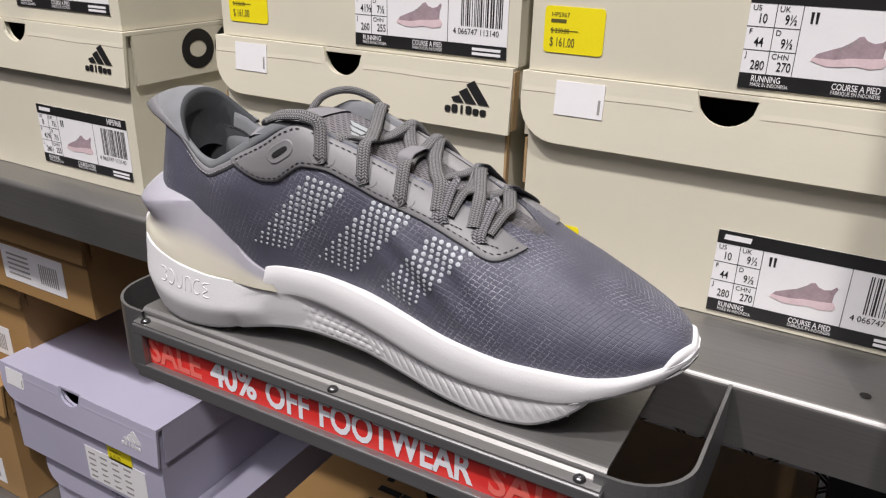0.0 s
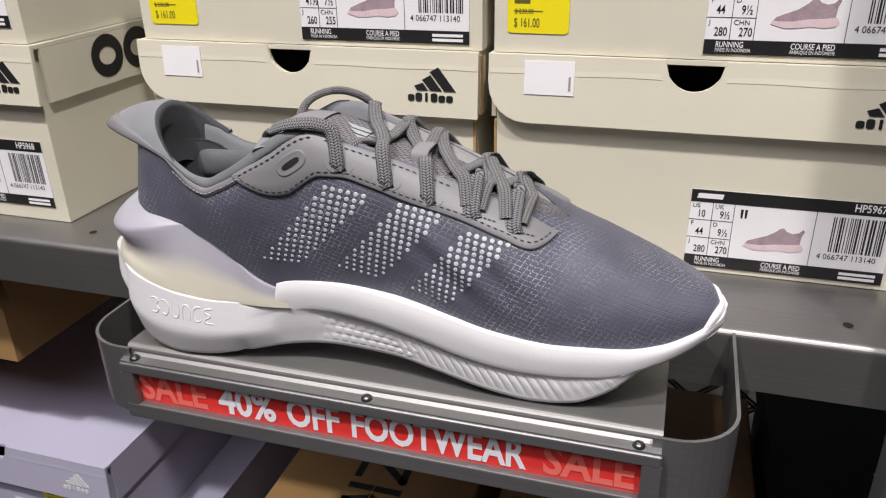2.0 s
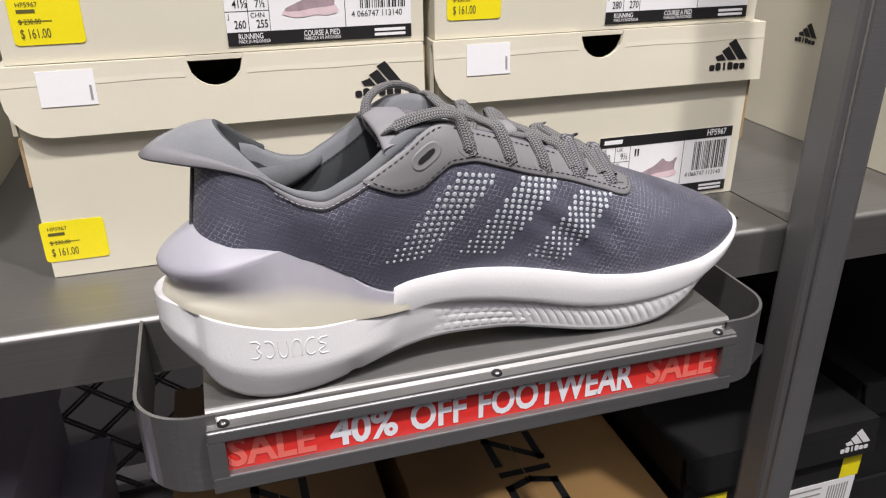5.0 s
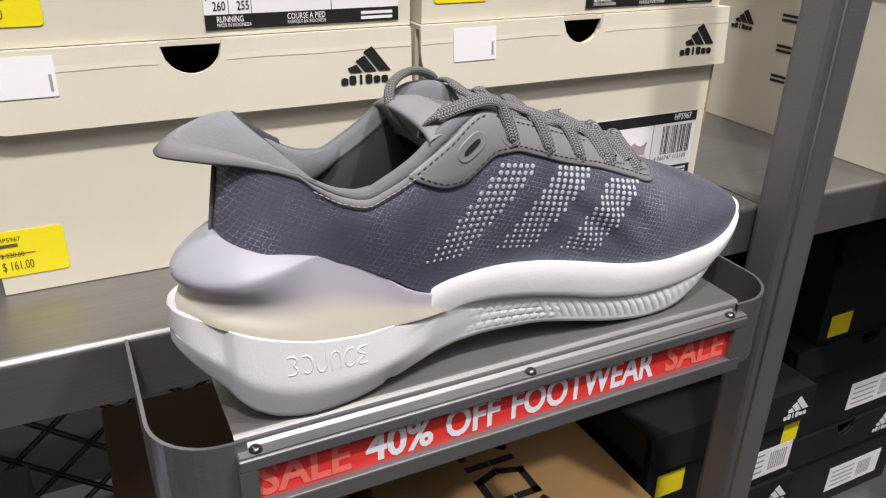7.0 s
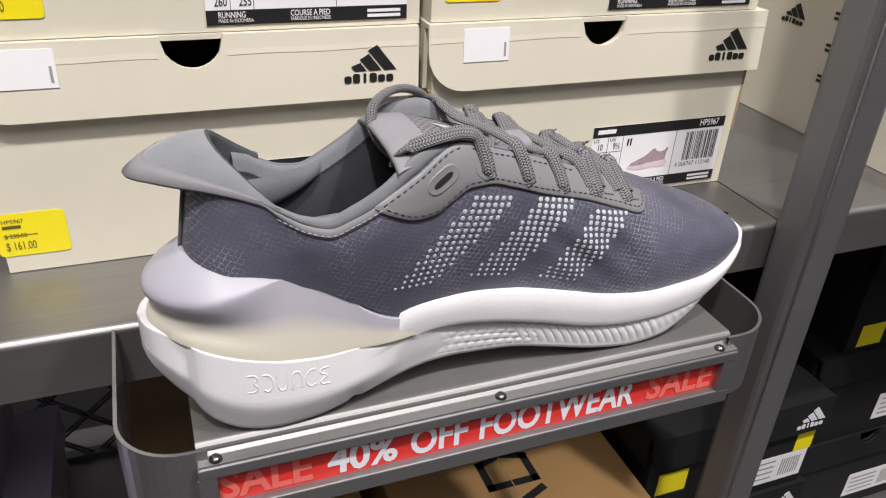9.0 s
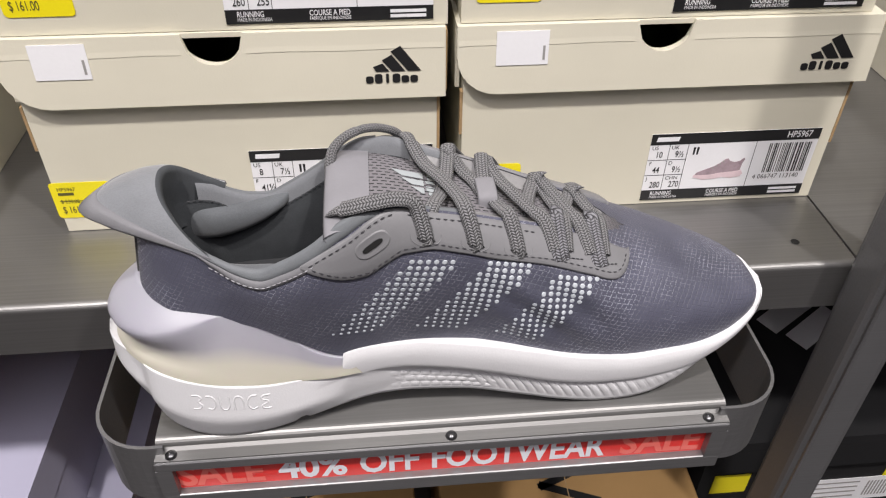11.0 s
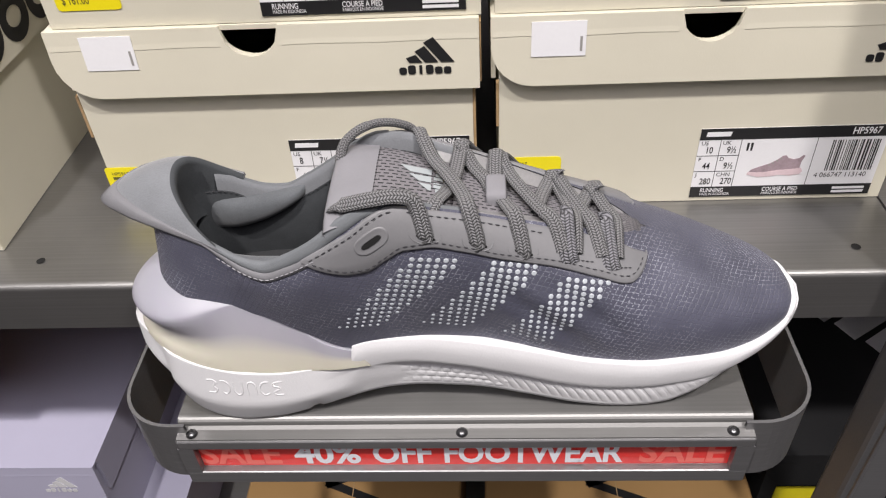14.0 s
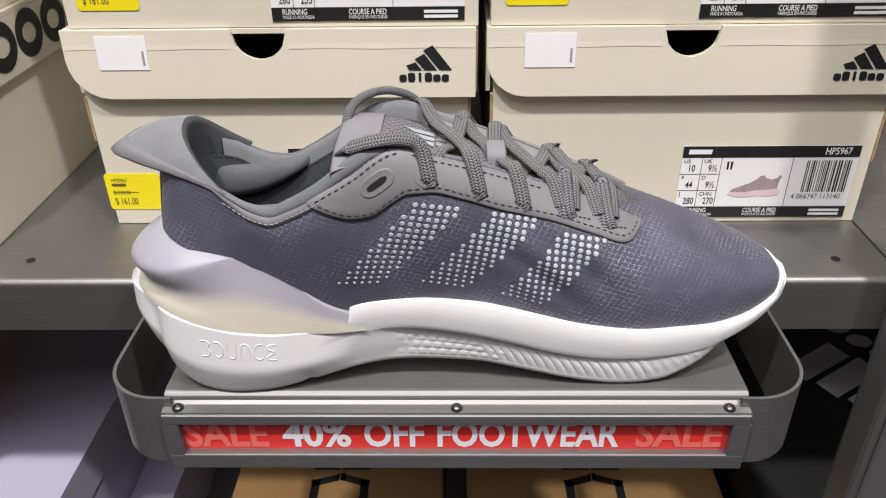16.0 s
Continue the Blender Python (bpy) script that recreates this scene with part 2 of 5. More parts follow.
def part(name, bm, material, parent, label="", smooth=False):
    ob = new(name, finish(bm, name, material, smooth))
    ob.parent = parent
    return tagged(ob, label=label)


def thing(name, at=(0, 0, 0), label="", category="", group="", kind="", rz=0.0):
    ob = new(name)
    ob.matrix_world = pose(*at, 0, 0, rz)
    ob.empty_display_size = 0.02
    return tagged(ob, label, category, group, kind)


def structure(name, bm, material, label="", smooth=False):
    return tagged(new(name, finish(bm, name, material, smooth)), label=label, category="structure", kind="structure")


def add_box(bm, lo, hi, bevel=0.0, seg=1, mat=0):
    vs = [bm.verts.new((x, y, z)) for x in (lo[0], hi[0]) for y in (lo[1], hi[1]) for z in (lo[2], hi[2])]
    fs = [bm.faces.new([vs[i] for i in q]) for q in ((0, 1, 3, 2), (4, 6, 7, 5), (0, 4, 5, 1), (2, 3, 7, 6), (0, 2, 6, 4), (1, 5, 7, 3))]
    for f in fs:
        f.material_index = mat
    if bevel:
        es = list({e for f in fs for e in f.edges})
        bmesh.ops.bevel(bm, geom=es, offset=bevel, segments=seg, profile=0.5, affect="EDGES")
    return bm


def boxed(lo, hi, bevel=0.0, seg=1):
    return add_box(bmesh.new(), lo, hi, bevel, seg)


def add_prism(bm, outline, fn, d0, d1, rim=0, face=0):
    """A flat outline (a, b), carried by fn(a, b, depth) from depth d0 to d1; the rim faces may have their own material."""
    a = [bm.verts.new(fn(p, q, d0)) for p, q in outline]
    b = [bm.verts.new(fn(p, q, d1)) for p, q in outline]
    bm.faces.new(a).material_index = face
    bm.faces.new(b[::-1]).material_index = face
    for i in range(len(a)):
        j = (i + 1) % len(a)
        bm.faces.new((a[j], a[i], b[i], b[j])).material_index = rim
    return bm


def grid_mesh(rows, bm=None, closed=False, uv=None, mat=0):
    """A sheet through rows of points; uv(i, j) gives its UV."""
    bm = bm or bmesh.new()
    layer = bm.loops.layers.uv.verify() if uv else None
    vs = [[bm.verts.new(p) for p in r] for r in rows]
    for i in range(len(vs) - 1):
        n = len(vs[i])
        for j in range(n if closed else n - 1):
            k = (j + 1) % n
            f = bm.faces.new((vs[i][j], vs[i][k], vs[i + 1][k], vs[i + 1][j]))
            f.material_index = mat
            f.smooth = True
            if uv:
                for lp, (a, b) in zip(f.loops, ((i, j), (i, j + 1), (i + 1, j + 1), (i + 1, j))):
                    lp[layer].uv = uv(a, b)
    return bm


def text_bm(body, size, align="LEFT", bold=0.0, squeeze=1.0, thick=0.0):
    """Lettering as a flat mesh in the x, y plane."""
    cu = bpy.data.curves.new("lettering", "FONT")
    cu.body, cu.size, cu.align_x, cu.offset, cu.extrude = body, size, align, bold * size, thick
    cu.resolution_u = 3
    ob = bpy.data.objects.new("lettering", cu)
    scene.collection.objects.link(ob)
    dg = bpy.context.evaluated_depsgraph_get()
    me = bpy.data.meshes.new_from_object(ob.evaluated_get(dg))
    bpy.data.objects.remove(ob)
    bm = bmesh.new()
    bm.from_mesh(me)
    bpy.data.meshes.remove(me)
    bpy.data.curves.remove(cu)
    for v in bm.verts:
        v.co.x *= squeeze
    return bm


def merge(into, bm, fn=None, mat=0):
    """Adds a bmesh to another, its points carried by fn."""
    seen = {}
    for v in bm.verts:
        seen[v] = into.verts.new(fn(v.co) if fn else v.co)
    for f in bm.faces:
        try:
            g = into.faces.new([seen[v] for v in f.verts])
        except ValueError:
            continue
        g.material_index = mat
    bm.free()
    return into


def lerp_table(table):
    """A smooth curve through (x, value) pairs."""
    xs, ys = np.array([p[0] for p in table]), np.array([p[1] for p in table])
    h = np.diff(xs)
    d = np.diff(ys) / h
    m = np.zeros(len(xs))
    m[0], m[-1] = d[0], d[-1]
    for i in range(1, len(xs) - 1):
        m[i] = 0.0 if d[i - 1] * d[i] <= 0 else 2 * d[i - 1] * d[i] / (d[i - 1] + d[i])

    def f(x):
        x = min(max(x, xs[0]), xs[-1])
        i = min(int(np.searchsorted(xs, x, side="right")) - 1, len(h) - 1)
        t = (x - xs[i]) / h[i]
        return float((2 * t**3 - 3 * t**2 + 1) * ys[i] + (t**3 - 2 * t**2 + t) * h[i] * m[i] + (3 * t**2 - 2 * t**3) * ys[i + 1] + (t**3 - t**2) * h[i] * m[i + 1])

    return f


def spline(points, n):
    """Catmull-Rom points."""
    p = [Vector(q) for q in points]
    p = [2 * p[0] - p[1], *p, 2 * p[-1] - p[-2]]
    out = []
    for i in range(1, len(p) - 2):
        for k in range(n):
            t = k / n
            out.append(0.5 * (2 * p[i] + (p[i + 1] - p[i - 1]) * t + (2 * p[i - 1] - 5 * p[i] + 4 * p[i + 1] - p[i + 2]) * t * t + (3 * p[i] - p[i - 1] - 3 * p[i + 1] + p[i + 2]) * t**3))
    return [*out, p[-2]]


def strap(points, width, thick, flat, n=8, sides=10, bm=None, taper=False):
    """A flattened tube along a spline; flat(point) gives the direction it is thin in."""
    path = spline(points, n)
    rows, run, lengths = [], 0.0, []
    for i, q in enumerate(path):
        tan = (path[min(i + 1, len(path) - 1)] - path[max(i - 1, 0)]).normalized()
        up = Vector(flat(q))
        up = (up - tan * up.dot(tan)).normalized()
        side = tan.cross(up)
        run += (q - path[i - 1]).length if i else 0.0
        lengths.append(run)
        k_end = math.sin(math.pi * (0.04 + 0.92 * i / (len(path) - 1))) ** 0.5 if taper else 1.0
        rows.append([q + side * (math.cos(a) * width / 2 * k_end) + up * (math.sin(a) * thick / 2 * k_end) for a in (2 * math.pi * k / sides for k in range(sides))])
    bm = grid_mesh(rows, bm, closed=True, uv=lambda i, j: (lengths[i], j / sides))
    return bm


# ---- room ----
structure("floor", boxed((-4.0, -3.5, -0.1), (4.0, 2.4, 0.0)), mottled("floor_vinyl", (0.09, 0.085, 0.085), 0.15, 3.0, 0.45), "dark grey vinyl shop floor")
structure("ceiling", boxed((-4.0, -3.5, 3.0), (4.0, 2.4, 3.1)), mottled("ceiling_paint", (0.55, 0.55, 0.55), 0.05, 3.0, 0.8), "pale painted ceiling over the shop")
M_WALL = mottled("wall_paint", (0.42, 0.42, 0.42), 0.05, 2.0, 0.8)
structure("wall_north", boxed((-4.0, 2.4, 0.0), (4.0, 2.5, 3.0)), M_WALL, "plain grey shop wall")
structure("wall_south", boxed((-4.0, -3.6, 0.0), (4.0, -3.5, 3.0)), M_WALL, "plain grey shop wall")
structure("wall_west", boxed((-4.1, -3.5, 0.0), (-4.0, 2.4, 3.0)), M_WALL, "plain grey shop wall")
structure("wall_east", boxed((4.0, -3.5, 0.0), (4.1, 2.4, 3.0)), M_WALL, "plain grey shop wall")

SHELF_FRONT, SHELF_BACK = 0.340, 0.760


# ---- the rack: steel shelves, posts, wire back ----
def shelf_profile(front, back, z, lip):
    """Side view of a folded sheet shelf with a rounded front edge: outer then inner line."""
    r, th = 0.004, 0.0015
    arc = [(front + r - r * math.sin(a), z - r + r * math.cos(a)) for a in (k * math.pi / 12 for k in range(7))]
    outer = [(back, z), *arc, (front, z - lip), (front + 0.018, z - lip)]
    inner = [(front + 0.018, z - lip + th), (front + th, z - lip + th), (front + th, z - r), (front + r, z - th), (back, z - th)]
    return outer + inner


def steel_shelf(x0, x1, z, label, lip=0.034, holes=()):
    shelf = thing("steel_shelf", ((x0 + x1) / 2, 0.55, z), label, "shelf", "rack shelves")
    bm = add_prism(bmesh.new(), shelf_profile(SHELF_FRONT, SHELF_BACK, z, lip), lambda a, b, d: (d - (x0 + x1) / 2, a - 0.55, b - z), x0, x1)
    part("shelf_panel", bm, M_STEEL, shelf)
    for hx, hy in holes:
        hb = bmesh.new()
        bmesh.ops.create_circle(hb, cap_ends=True, segments=12, radius=0.0026, matrix=pose(hx - (x0 + x1) / 2, hy - 0.55, 0.0004))
        part("screw_hole", hb, M_BLACKVOID, shelf)
    return shelf


steel_shelf(-0.980, 0.0535, 1.0, "long grey steel shelf with folded front lip", holes=((-0.441, 0.362), (0.025, 0.361)))
steel_shelf(0.0550, 0.96, 1.0, "grey steel shelf beyond the upright post")
steel_shelf(-0.980, 0.0535, 0.585, "lower grey steel shelf under the shoe boxes")
steel_shelf(0.0550, 0.96, 0.52, "lower grey steel shelf under black boxes")


def post(x, y, label):
    t = thing("rack_post", (x, y, 0.0), label, "post", "rack posts")
    w, d, r = POST_W, POST_D, 0.006
    bm = boxed((0, 0, 0.0), (w, d, 2.2), r, 3)
    part("upright", bm, M_STEEL_DARK, t)
    # a shallow folded channel down the front face
    part("seam_strip", boxed((w * 0.10, -0.0012, 0.0), (w * 0.16, 0.0005, 2.2)), M_BRACKET, t)
    part("foot", boxed((-0.01, -0.01, 0.0), (w + 0.01, d + 0.01, 0.012), 0.003), M_STEEL_DARK, t)


POST_W, POST_D = 0.030, 0.031
post(POST_X, POST_Y, "square dark grey steel rack post")


def wire_back():
    """Diamond wire mesh behind the lower boxes, doubled wires."""
    t = thing("wire_mesh_panel", (-0.35, 0.715, 0.585), "dark wire mesh panel at the rack's back", "mesh panel")
    bm = bmesh.new()
    def rod(a, b):
        a, b = Vector(a), Vector(b)
        tan = (b - a).normalized()
        side = tan.cross(Vector((0, 1, 0))).normalized()
        rows = [[p + side * (0.0016 * math.cos(q)) + Vector((0, 0.0016 * math.sin(q), 0)) for q in (k * math.pi / 3 for k in range(6))] for p in (a, b)]
        grid_mesh(rows, bm, closed=True)
    x0, x1, z1 = -0.9, 0.9, 0.36
    for sgn in (1, -1):
        k = -12
        while k < 26:
            for off in (0.0, 0.006):
                a = x0 + k * 0.068 + off
                b = a + sgn * z1 * 1.2
                if max(a, b) < x1 and min(a, b) > x0:
                    rod((a, 0.002 * sgn, 0.0), (b, 0.002 * sgn, z1))
            k += 1
    tagged(part("wire_weave", bm, M_STEEL_DARK, t), kind="stuff")
    for z in (0.0, 0.36):
        part("rail", boxed((x0, -0.006, z - 0.006), (x1, 0.006, z + 0.006)), M_STEEL_DARK, t)


wire_back()


# ---- display stand bolted to the shelf ----
PX0, PX1, PY0 = -0.3255, -0.0612, 0.2465


def display_stand():
    st = thing("shoe_display_stand", (-0.193, 0.30, 1.0), "grey steel shoe display ledge fixed to the shelf edge", "display stand")
    o = Vector((-0.193, 0.30, 1.0))

    def loc(p):
        return Vector(p) - o

    # top plate with a rolled front edge and a screw ledge below it
    r = 0.0035
    arc = [(PY0 + r - r * math.sin(a), 1.0 - r + r * math.cos(a)) for a in (k * math.pi / 10 for k in range(6))]
    outer = [(0.339, 1.0), *arc, (PY0, 0.9965), (PY0 - 0.0015, 0.9952), (PY0 - 0.0065, 0.9946), (PY0 - 0.0065, 0.9938), (PY0 + 0.0012, 0.9938), (PY0 + 0.0012, 0.9955), (PY0 + r, 0.9986), (0.339, 0.9986)]
    part("top_plate", add_prism(bmesh.new(), outer, lambda a, b, d: loc((d, a, b)), PX0, PX1), M_PLATE, st)
    # sign holder: bevelled frame with an opening
    fx0, fx1, fz0, fz1, fy = PX0 - 0.0008, PX1 + 0.0008, 0.9607, 0.9938, 0.2390
    wx0, wx1, wz0, wz1 = -0.3190, -0.0685, 0.9694, 0.9876
    bm = bmesh.new()
    add_box(bm, loc((fx0, fy, wz1)), loc((fx1, fy + 0.0075, fz1)), 0.0012, 3)
    add_box(bm, loc((fx0, fy, fz0)), loc((fx1, fy + 0.0075, wz0)), 0.0008, 2)
    add_box(bm, loc((fx0, fy + 0.0002, wz0 - 0.0004)), loc((wx0, fy + 0.0074, wz1 + 0.0004)))
    add_box(bm, loc((wx1, fy + 0.0002, wz0 - 0.0004)), loc((fx1, fy + 0.0074, wz1 + 0.0004)))
    part("sign_frame", bm, M_BRACKET, st)
    # bent strap that loops round both ends
    def strap_side(s):
        x_out, x_in = (-0.3560, PX0 + 0.004) if s < 0 else (-0.0300, PX1 - 0.004)
        rad, yf = 0.027, 0.2435
        cx = x_out - s * rad
        line = [(x_out, 0.3385)] + [(x_out, 0.31)] + [(cx + s * rad * math.cos(a), yf + rad - rad * math.sin(a)) for a in (k * math.pi / 20 for k in range(11))] + [(x_in, yf)]
        th = 0.0016
        rows = []
        for i, (x, y) in enumerate(line):
            p, q = line[max(i - 1, 0)], line[min(i + 1, len(line) - 1)]
            tx, ty = q[0] - p[0], q[1] - p[1]
            ln = math.hypot(tx, ty)
            nx, ny = -ty / ln * th * s, tx / ln * th * s
            rows.append([loc((x, y, 0.9605)), loc((x, y, 0.9998)), loc((x - nx, y - ny, 0.9998)), loc((x - nx, y - ny, 0.9605))])
        b = grid_mesh(rows, closed=True)
        for f in b.faces:
            f.smooth = False
        b.faces.ensure_lookup_table()
        part("side_strap", b, M_BRACKET, st)
    strap_side(-1)
    strap_side(1)
    for sx in (-0.3185, -0.1925, -0.0705):
        sb = bmesh.new()
        bmesh.ops.create_uvsphere(sb, u_segments=16, v_segments=8, radius=0.0028)
        for v in sb.verts:
            v.co.z = max(v.co.z, -0.0006) * 0.75
            v.co += loc((sx, PY0 - 0.0036, 0.9949))
        screw = part("screw", sb, M_SCREW, st, smooth=True)
    return st


display_stand()


def sale_sign():
    sg = thing("sale_sign", (-0.193, 0.2436, 0.970), "red printed sale strip with white lettering in frame", "sign")
    part("card", boxed((-0.1262, -0.0004, -0.0006), (0.1247, 0.0008, 0.0176)), M_RED, sg)

    def word(body, x0, x1, mat, name):
        b = text_bm(body, 0.0205, bold=0.030)
        xs = [v.co.x for v in b.verts]
        k = (x1 - x0) / (max(xs) - min(xs))
        m = min(xs)
        ob = part(name, merge(bmesh.new(), b, lambda c: Vector((x0 + (c.x - m) * k, -0.0007, 0.0016 + c.y * 1.06))), mat, sg)
    word("SALE", -0.1257, -0.0868, M_PINK_INK, "faded_word")
    word("40%", -0.0802, -0.0484, M_WHITE_INK, "white_word")
    word("OFF", -0.0423, -0.0145, M_WHITE_INK, "white_word")
    word("FOOTWEAR", -0.0084, 0.0755, M_WHITE_INK, "white_word")
    word("SALE", 0.0829, 0.1224, M_PINK_INK, "faded_word")


sale_sign()


# ---- shoe boxes ----
def half_disc(cx, z, r, depth, n=12):
    return [(cx - r + 2 * r * k / n, z - depth * math.sqrt(max(0, 1 - (2 * k / n - 1) ** 2))) for k in range(n + 1)]


def emblem(parent, place, size, mat, ink_name="emblem"):
    """Three slanted bars over a row of small blocks, as plain shapes. place(a, b, d) carries them to the face."""
    bm = bmesh.new()
    flat, place0 = 0.70, place

    def place(a, c, d):
        return place0(a, c * flat, d)

    for k in range(3):
        w, h, foot = 0.27 * size, (0.24 + 0.26 * k) * size, 0.36 * size
        a = (-0.42 + 0.33 * k) * size
        s = 0.55
        pts = [(a, foot), (a + w, foot), (a + w - s * h, foot + h), (a + w - s * h - 0.20 * size, foot + h - 0.16 * size * min(1.0, h / (0.4 * size)))]
        pts = [(x + 0.10 * size, z) for x, z in pts]
        part("emblem_bar", add_prism(bmesh.new(), pts, place, 0.0, 0.0003), mat, parent)
    for k in range(6):
        a, wd, tall = (-0.54 + 0.185 * k) * size, (0.158 if k != 2 else 0.06) * size, (0.22 if k in (0, 4, 5) else 0.28) * size
        a += 0.05 * size if k == 2 else 0.0
        c = 0.055 * size if k != 2 else 0.02 * size
        ring = [(a + (wd - c if sx > 0 else c) + c * math.cos(q), (tall - c if sy > 0 else c) + c * math.sin(q)) for sx, sy, q0 in ((1, -1, -90), (1, 1, 0), (-1, 1, 90), (-1, -1, 180)) for q in (radians(q0), radians(q0 + 45), radians(q0 + 90))]
        add_prism(bm, ring, place, 0.0, 0.0003)
    return tagged(part("wordmark_print", bm, mat, parent), kind="stuff")


def shoe_label(parent, place, w, h, sizes, code, dim=1.0, name="size_label"):
    """White size label: black bands, size table, small shoe print, bar lines. place(a, b, d): a right, b up from its lower left."""
    bm = add_prism(bmesh.new(), [(0, 0), (w, 0), (w, h), (0, h)], place, 0.0, 0.0003)
    lab = part(name, bm, M_PAPER, parent, "white size label with black bands")
    black = bmesh.new()
    for lo, hi in ((0.0, 0.155), (0.845, 1.0)):
        part("black_band", add_prism(bmesh.new(), [(0, lo * h), (w, lo * h), (w, hi * h), (0, hi * h)], place, 0.0003, 0.0005), M_INK, lab)
    for a in (0.115, 0.225, 0.63):
        add_prism(black, [(a * w, 0.155 * h), (a * w + 0.0003, 0.155 * h), (a * w + 0.0003, 0.845 * h), (a * w, 0.845 * h)], place, 0.0003, 0.00045)
    for b in (0.385, 0.615):
        add_prism(black, [(0, b * h), (0.225 * w, b * h), (0.225 * w, b * h + 0.0003), (0, b * h + 0.0003)], place, 0.0003, 0.00045)
    rnd = random.Random(7)
    a = 0.715 * w
    while a < 0.965 * w:
        t = rnd.choice((0.0004, 0.0006, 0.0010))
        add_prism(black, [(a, 0.36 * h), (a + t, 0.36 * h), (a + t, 0.80 * h), (a, 0.80 * h)], place, 0.0003, 0.00045)
        a += t + rnd.choice((0.0005, 0.0007, 0.0011))
    for a in (0.262, 0.283):
        add_prism(black, [(a * w, 0.68 * h), (a * w + 0.0010, 0.68 * h), (a * w + 0.0012, 0.79 * h), (a * w - 0.0002, 0.79 * h)], place, 0.0003, 0.00045)
    tagged(part("bar_print", black, M_INK, lab), kind="stuff")
    ink = bmesh.new()
    for k, (small, big) in enumerate(sizes):
        col, row = k % 2, k // 2
        ax, bx = (0.012 + 0.115 * col) * w, (0.80 - 0.23 * row) * h
        merge(ink, text_bm(small, 0.0036), lambda c: place(ax + c.x, bx - 0.0012 + c.y, 0.0005))
        merge(ink, text_bm(big, 0.0062, bold=0.01), lambda c: place(ax + 0.0030 + c.x * 0.70, bx - 0.0068 + c.y, 0.0005))
    merge(ink, text_bm("4 066747 113140", 0.0048), lambda c: place(0.665 * w + c.x * 0.88, 0.265 * h + c.y, 0.0005))
    tagged(part("size_print", ink, M_INK, lab), kind="stuff")
    white = bmesh.new()
    merge(white, text_bm("RUNNING", 0.0042, bold=0.01), lambda c: place(0.055 * w + c.x * 0.70, 0.076 * h + c.y, 0.0007))
    merge(white, text_bm("MADE IN INDONESIA", 0.0026), lambda c: place(0.055 * w + c.x * 0.7, 0.028 * h + c.y, 0.0007))
    merge(white, text_bm("COURSE A PIED", 0.0042, bold=0.01), lambda c: place(0.40 * w + c.x * 0.70, 0.076 * h + c.y, 0.0007))
    merge(white, text_bm("FABRIQUE EN INDONESIE", 0.0026), lambda c: place(0.40 * w + c.x * 0.7, 0.028 * h + c.y, 0.0007))
    for b in (0.03, 0.085):
        add_prism(white, [(0.79 * w, b * h), (0.965 * w, b * h), (0.965 * w, (b + 0.033) * h), (0.79 * w, (b + 0.033) * h)], place, 0.0005, 0.0007)
    merge(white, text_bm(code, 0.0062, bold=0.015), lambda c: place(0.80 * w + c.x * 0.78, 0.885 * h + c.y, 0.0007))
    add_prism(white, [(0.03 * w, 0.895 * h), (0.16 * w, 0.895 * h), (0.165 * w, 0.955 * h), (0.035 * w, 0.955 * h)], place, 0.0005, 0.0007)
    tagged(part("white_print", white, M_PAPER, lab), kind="stuff")
    # little side view of a shoe
    cx, cz, s = 0.30 * w, 0.30 * h, 0.29 * w
    body = [(0.0, 0.10), (0.05, 0.20), (0.20, 0.28), (0.38, 0.37), (0.50, 0.47), (0.58, 0.57), (0.64, 0.59), (0.70, 0.51), (0.80, 0.47), (0.90, 0.50), (0.97, 0.59), (1.0, 0.55), (0.96, 0.42), (0.95, 0.25), (0.97, 0.14), (0.5, 0.08)]
    sole = [(-0.02, 0.06), (0.0, 0.13), (0.10, 0.12), (0.30, 0.12), (0.55, 0.17), (0.80, 0.19), (0.98, 0.22), (1.02, 0.12), (0.98, 0.04), (0.80, 0.0), (0.60, 0.03), (0.40, -0.01), (0.20, -0.02)]
    for k in range(4):
        a, b = 0.34 + 0.065 * k, 0.33 + 0.058 * k
        part("printed_lace", add_prism(bmesh.new(), [(cx + (a + p) * s, cz + (b + q) * s * 0.8) for p, q in ((0.0, 0.0), (0.03, -0.04), (0.05, -0.02), (0.02, 0.03))], place, 0.0005, 0.0006), M_GREY_INK, lab)
    part("printed_shoe", add_prism(bmesh.new(), [(cx + a * s, cz + b * s * 0.8) for a, b in body], place, 0.0003, 0.0005), M_PINK_SHOE, lab)
    part("printed_sole", add_prism(bmesh.new(), [(cx + a * s, cz + b * s * 0.8) for a, b in sole], place, 0.0003, 0.0006), M_PINK_SOLE, lab)
    return lab


SIZES_10 = (("US", "10"), ("UK", "9½"), ("F", "44"), ("D", "9½"), ("J", "280"), ("CHN", "270"))
SIZES_8 = (("US", "8"), ("UK", "7½"), ("F", "41⅓"), ("D", "7½"), ("J", "260"), ("CHN", "255"))


